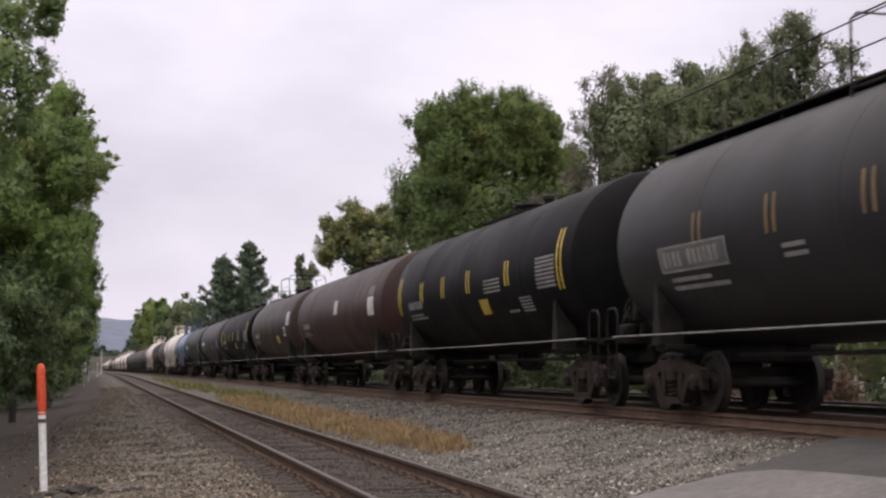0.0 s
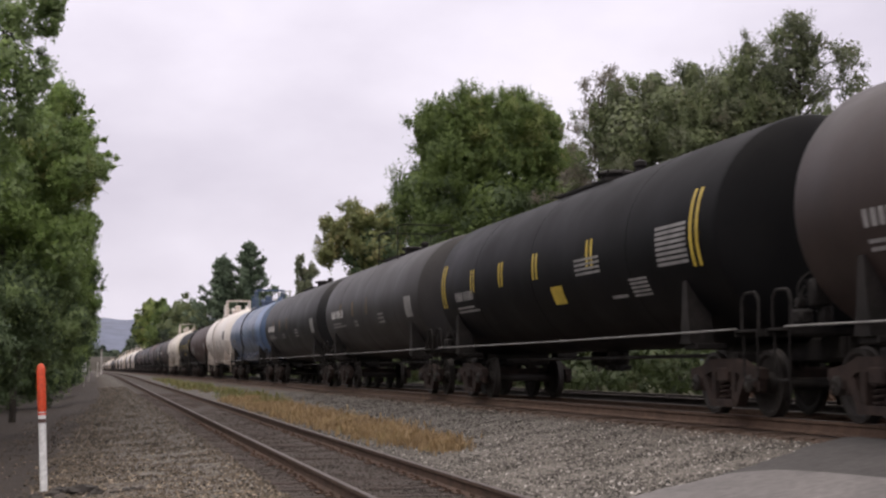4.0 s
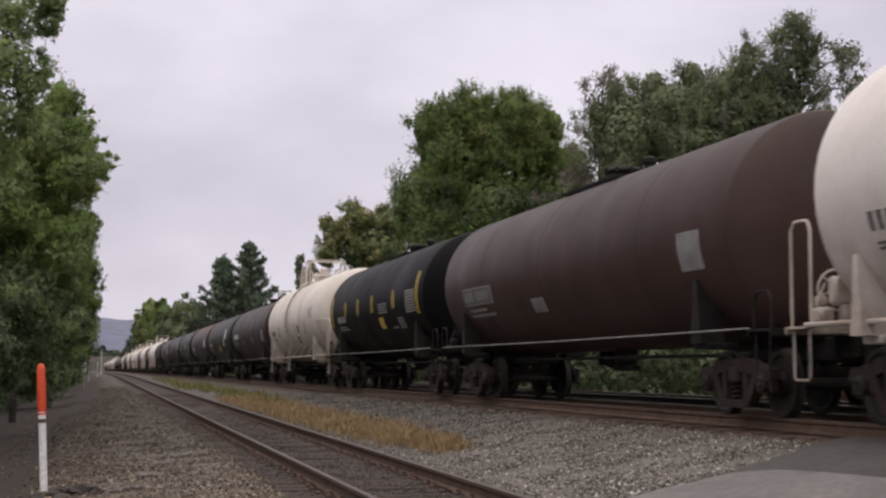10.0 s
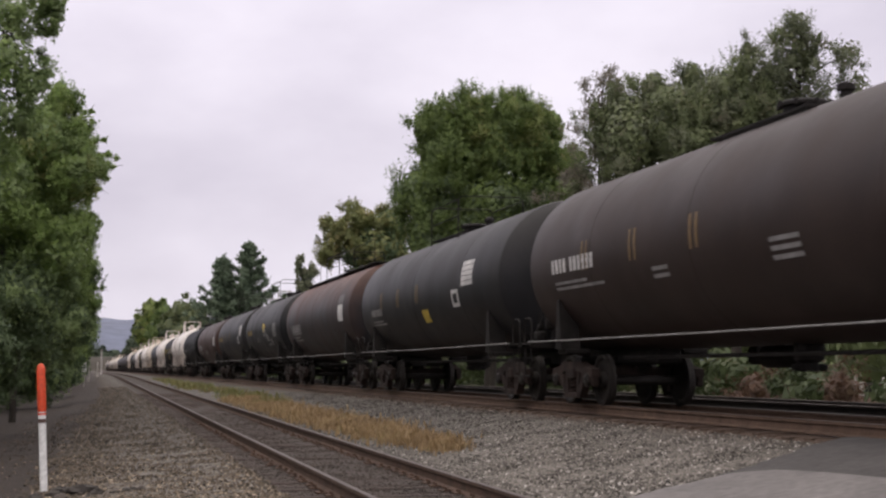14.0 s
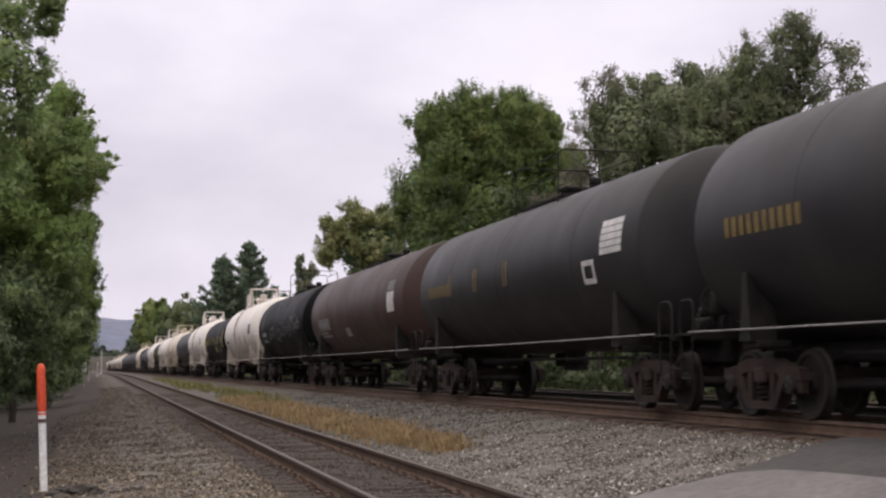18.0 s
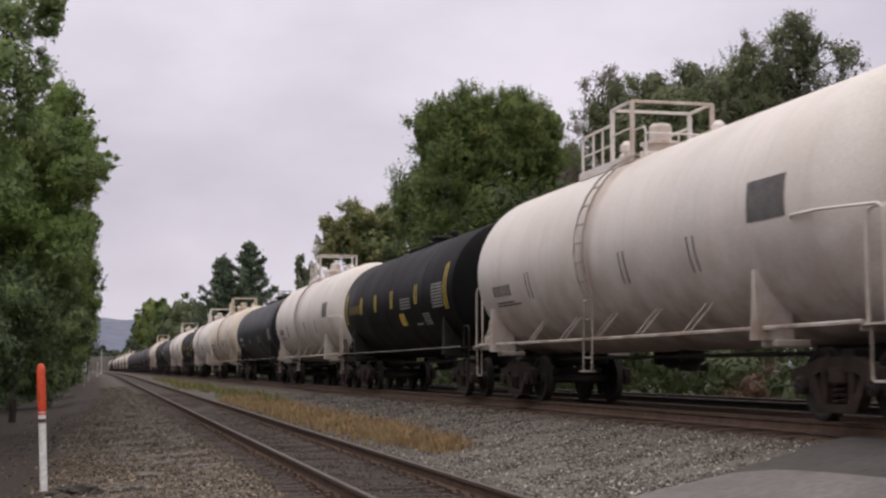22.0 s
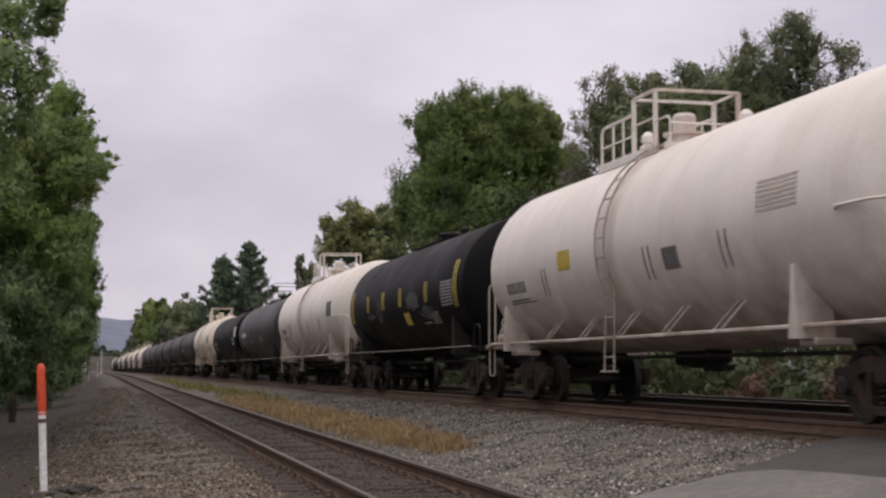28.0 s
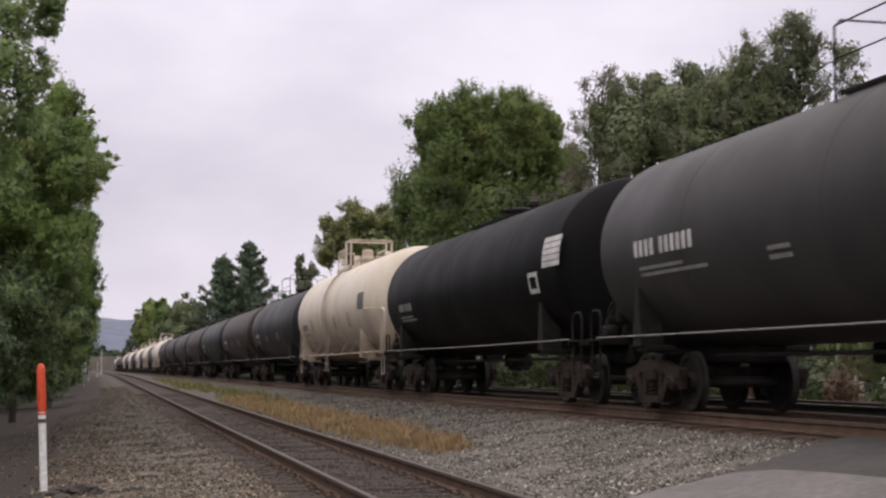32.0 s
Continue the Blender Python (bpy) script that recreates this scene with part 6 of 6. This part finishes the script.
        back.append((-7.5 + rng.uniform(-1, 1), y, 4.2, 2.4, 3.2, 4.2))
    # Unseen row beside and behind the camera, added to block the low sky.
    for i in range(30):
        y = -75 + i * 4.4
        back.append((-13.5 + rng.uniform(-1, 1), y, 0.9, 2.2, 3.4, 1.9))
    bush("wood_behind", back, "deep", 6, 9, 0.6, 1.6, 52, "dense dark wood behind the trackside trees", "wood", "stuff")


def far_growth():
    rng = random.Random(77)
    spots = []
    for i in range(60):
        y = 38.4 + i * 2.2
        spots.append((19.3 + rng.uniform(-0.6, 1.5), y, MAIN_Z + 0.35 + rng.uniform(-0.3, 0.5), 1.3, 1.5, rng.uniform(0.7, 1.4)))
    for y in (29.5, 31.6, 34.9, 36.2):
        spots.append((18.4, y, MAIN_Z + 0.05, 0.7, 0.7, 0.55))
    bush("shrubs", spots, "shade", 34, 22, 0.12, 0.5, 61, "green shrubs along the far side of the tracks", "shrubs", "stuff")
    spots = []
    for i in range(70):
        y = 20 + i * 4.5
        spots.append((27 + rng.uniform(-2, 4), y, 3.0 + rng.uniform(-0.5, 1.2), 3.0, 3.2, 3.2))
    bush("wood_edge", spots, "wood", 14, 12, 0.3, 1.3, 62, "dark edge of the wood behind the tracks", "wood", "stuff")
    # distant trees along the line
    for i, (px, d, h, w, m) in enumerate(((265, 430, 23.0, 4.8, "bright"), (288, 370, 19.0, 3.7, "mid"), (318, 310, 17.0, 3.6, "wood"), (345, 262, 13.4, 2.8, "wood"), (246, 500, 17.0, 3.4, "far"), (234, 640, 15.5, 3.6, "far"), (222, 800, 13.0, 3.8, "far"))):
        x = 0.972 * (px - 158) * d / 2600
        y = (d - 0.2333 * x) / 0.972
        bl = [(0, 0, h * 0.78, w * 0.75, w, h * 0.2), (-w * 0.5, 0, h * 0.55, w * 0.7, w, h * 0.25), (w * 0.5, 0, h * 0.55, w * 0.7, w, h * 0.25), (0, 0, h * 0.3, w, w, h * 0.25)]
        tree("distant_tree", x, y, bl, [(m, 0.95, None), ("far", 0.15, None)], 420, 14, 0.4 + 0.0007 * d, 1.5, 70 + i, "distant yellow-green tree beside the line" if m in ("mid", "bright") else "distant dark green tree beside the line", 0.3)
    spots = []
    for i in range(26):
        spots.append((-70 + i * 9.0, 1180 + rng.uniform(-20, 40), 9.0, 8, 8, rng.uniform(7, 11)))
    bush("far_woods", spots, "far", 1.2, 8, 2.6, 5.0, 63, "low far woods closing the end of the line", "wood", "stuff")


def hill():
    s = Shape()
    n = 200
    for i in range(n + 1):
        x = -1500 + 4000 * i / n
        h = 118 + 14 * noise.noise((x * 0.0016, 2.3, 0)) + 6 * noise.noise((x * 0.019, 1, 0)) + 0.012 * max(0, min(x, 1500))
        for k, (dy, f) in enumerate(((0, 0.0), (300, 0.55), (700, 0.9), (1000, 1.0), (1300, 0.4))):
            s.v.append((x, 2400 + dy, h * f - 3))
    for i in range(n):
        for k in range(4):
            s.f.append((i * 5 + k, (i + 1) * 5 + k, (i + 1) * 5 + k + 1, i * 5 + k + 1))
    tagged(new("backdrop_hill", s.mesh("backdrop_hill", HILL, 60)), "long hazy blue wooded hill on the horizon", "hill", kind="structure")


def end_bank():
    """A dry bank that closes the end of the line in front of the far woods."""
    s = Shape()
    for i in range(25):
        x = -70 + 10 * i
        h = 10.5 + 2.0 * noise.noise((x * 0.02, 7, 0))
        for dy, f in ((0, -0.1), (10, 0.45), (22, 0.95), (34, 1.0), (60, 0.6)):
            s.v.append((x, 1100 + dy + 4 * noise.noise((x * 0.05, dy, 3)), MAIN_Z - 0.6 + h * f))
    for i in range(24):
        for k in range(4):
            s.f.append((i * 5 + k, (i + 1) * 5 + k, (i + 1) * 5 + k + 1, i * 5 + k + 1))
    tagged(new("far_bank", s.mesh("far_bank", DRY_BANK, 60)), "dry brown grassy bank at the end of the line", "bank", kind="structure")


def steel_frame():
    """An open frame of pale steel posts and beams standing beyond the tracks."""
    f = new("steel_frame")
    for i, x in enumerate((0.0, 1.5, 2.6, 4.2)):
        part("post", kept("frame_post", lambda: Shape().soft((0, 0, 6.0), (0.16, 0.16, 12.0), 0.02).mesh("post", PALE_WALL)), f, (x, 0, 0))
    for z in (9.6, 10.8, 11.9):
        part("beam", kept("frame_beam", lambda: Shape().soft((2.1, 0, 0), (4.6, 0.12, 0.14), 0.02).mesh("beam", PALE_WALL)), f, (0, 0, z))
    f.location = (22.3, 200, ground_z(22.3, 200) - 0.05)
    tagged(f, "pale open steel frame beyond the tracks beside a pine", "steel frame")


def far_side_things():
    """A pale boarded fence and a patch of bare red earth beyond the far track."""
    f = new("fence")
    for x, w, h in ((0.1, 0.04, 0.5), (0.38, 0.05, 1.0), (0.56, 0.13, 0.86), (0.98, 0.05, 0.6), (1.22, 0.07, 0.98), (1.5, 0.12, 0.9), (1.9, 0.07, 0.98), (2.3, 0.12, 0.85), (2.7, 0.07, 0.95)):
        part("board", Shape().soft((0, 0, h / 2), (w, 0.05, h), 0.01).mesh("board", PALE_WALL), f, (x, 0, 0))
    part("panel", Shape().soft((0.82, 0.06, 0.42), (0.26, 0.04, 0.84), 0.01).mesh("panel", STEEL_DARK), f, label="dark board panel")
    for z in (0.25, 0.78):
        part("rail", Shape().soft((1.4, 0.06, z), (2.8, 0.05, 0.05), 0.01).mesh("rail", TIE_DARK), f, label="dark weathered rail")
    for n, (y0, wide, up) in enumerate(((38.1, 0.9, 0.7), (32.6, 1.7, 0.5))):
        bank = Shape()
        for i in range(13):
            for k, (dx, dz) in enumerate(((0, -0.7), (0.15, 0.25), (0.45, 0.75), (1.2, 0.95), (2.4, 0.9), (3.0, -0.7))):
                q = math.sin(math.pi * i / 12) ** 0.5
                bank.v.append((17.3 + dx + 0.15 * noise.noise((i, k, 5 + n)), y0 + i * wide / 12, MAIN_Z - 0.5 + dz * q * up + 0.14 * noise.noise((i * 0.7, k, 9 + n))))
        for i in range(12):
            for k in range(5):
                bank.f.append((i * 6 + k, (i + 1) * 6 + k, (i + 1) * 6 + k + 1, i * 6 + k + 1))
        tagged(new("earth_bank", bank.mesh("earth_bank", RED_SOIL, 50)), "bare red-brown earth mound beyond the far track", "earth", kind="structure")
    brush = [(17.9 + 0.3 * (i % 3), y, MAIN_Z + 0.05, 0.5, 0.5, 0.7) for i, y in enumerate((32.7, 33.4, 34.1, 37.6, 38.4, 38.9))]
    bush("dead_brush", brush, "brush", 60, 16, 0.09, 0.7, 64, "dry reddish-brown brush beyond the far track", "brush", "stuff")
    f.location = (19.9, 36.4, 0.25)
    tagged(f, "pale weathered board fence beyond the far track", "fence")


right_trees()
pine_tree()
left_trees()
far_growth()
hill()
end_bank()
steel_frame()
far_side_things()


# ---- motion ----
def motions():
    for car, rear in CARS:
        x, y0, z = car.location
        walk(car, [(t, pose(x, y0 - SPEED * t, z)) for t in (0, 8, 16, 24, 32)])
    step = 1.0 / FPS
    turn = math.degrees(SPEED * step / RADIUS)
    for k in (1, -1):
        first = WHEELSETS[k][0]
        walk(first, [(i * step, pose(0, k * 0.89, RADIUS, (i * turn) % 360)) for i in range(32 * FPS + 1)])
        for w in WHEELSETS[k][1:]:
            w.rotation_mode = "QUATERNION"
            w.animation_data_create()
            w.animation_data.action = first.animation_data.action
            w.animation_data.action_slot = first.animation_data.action_slot


motions()
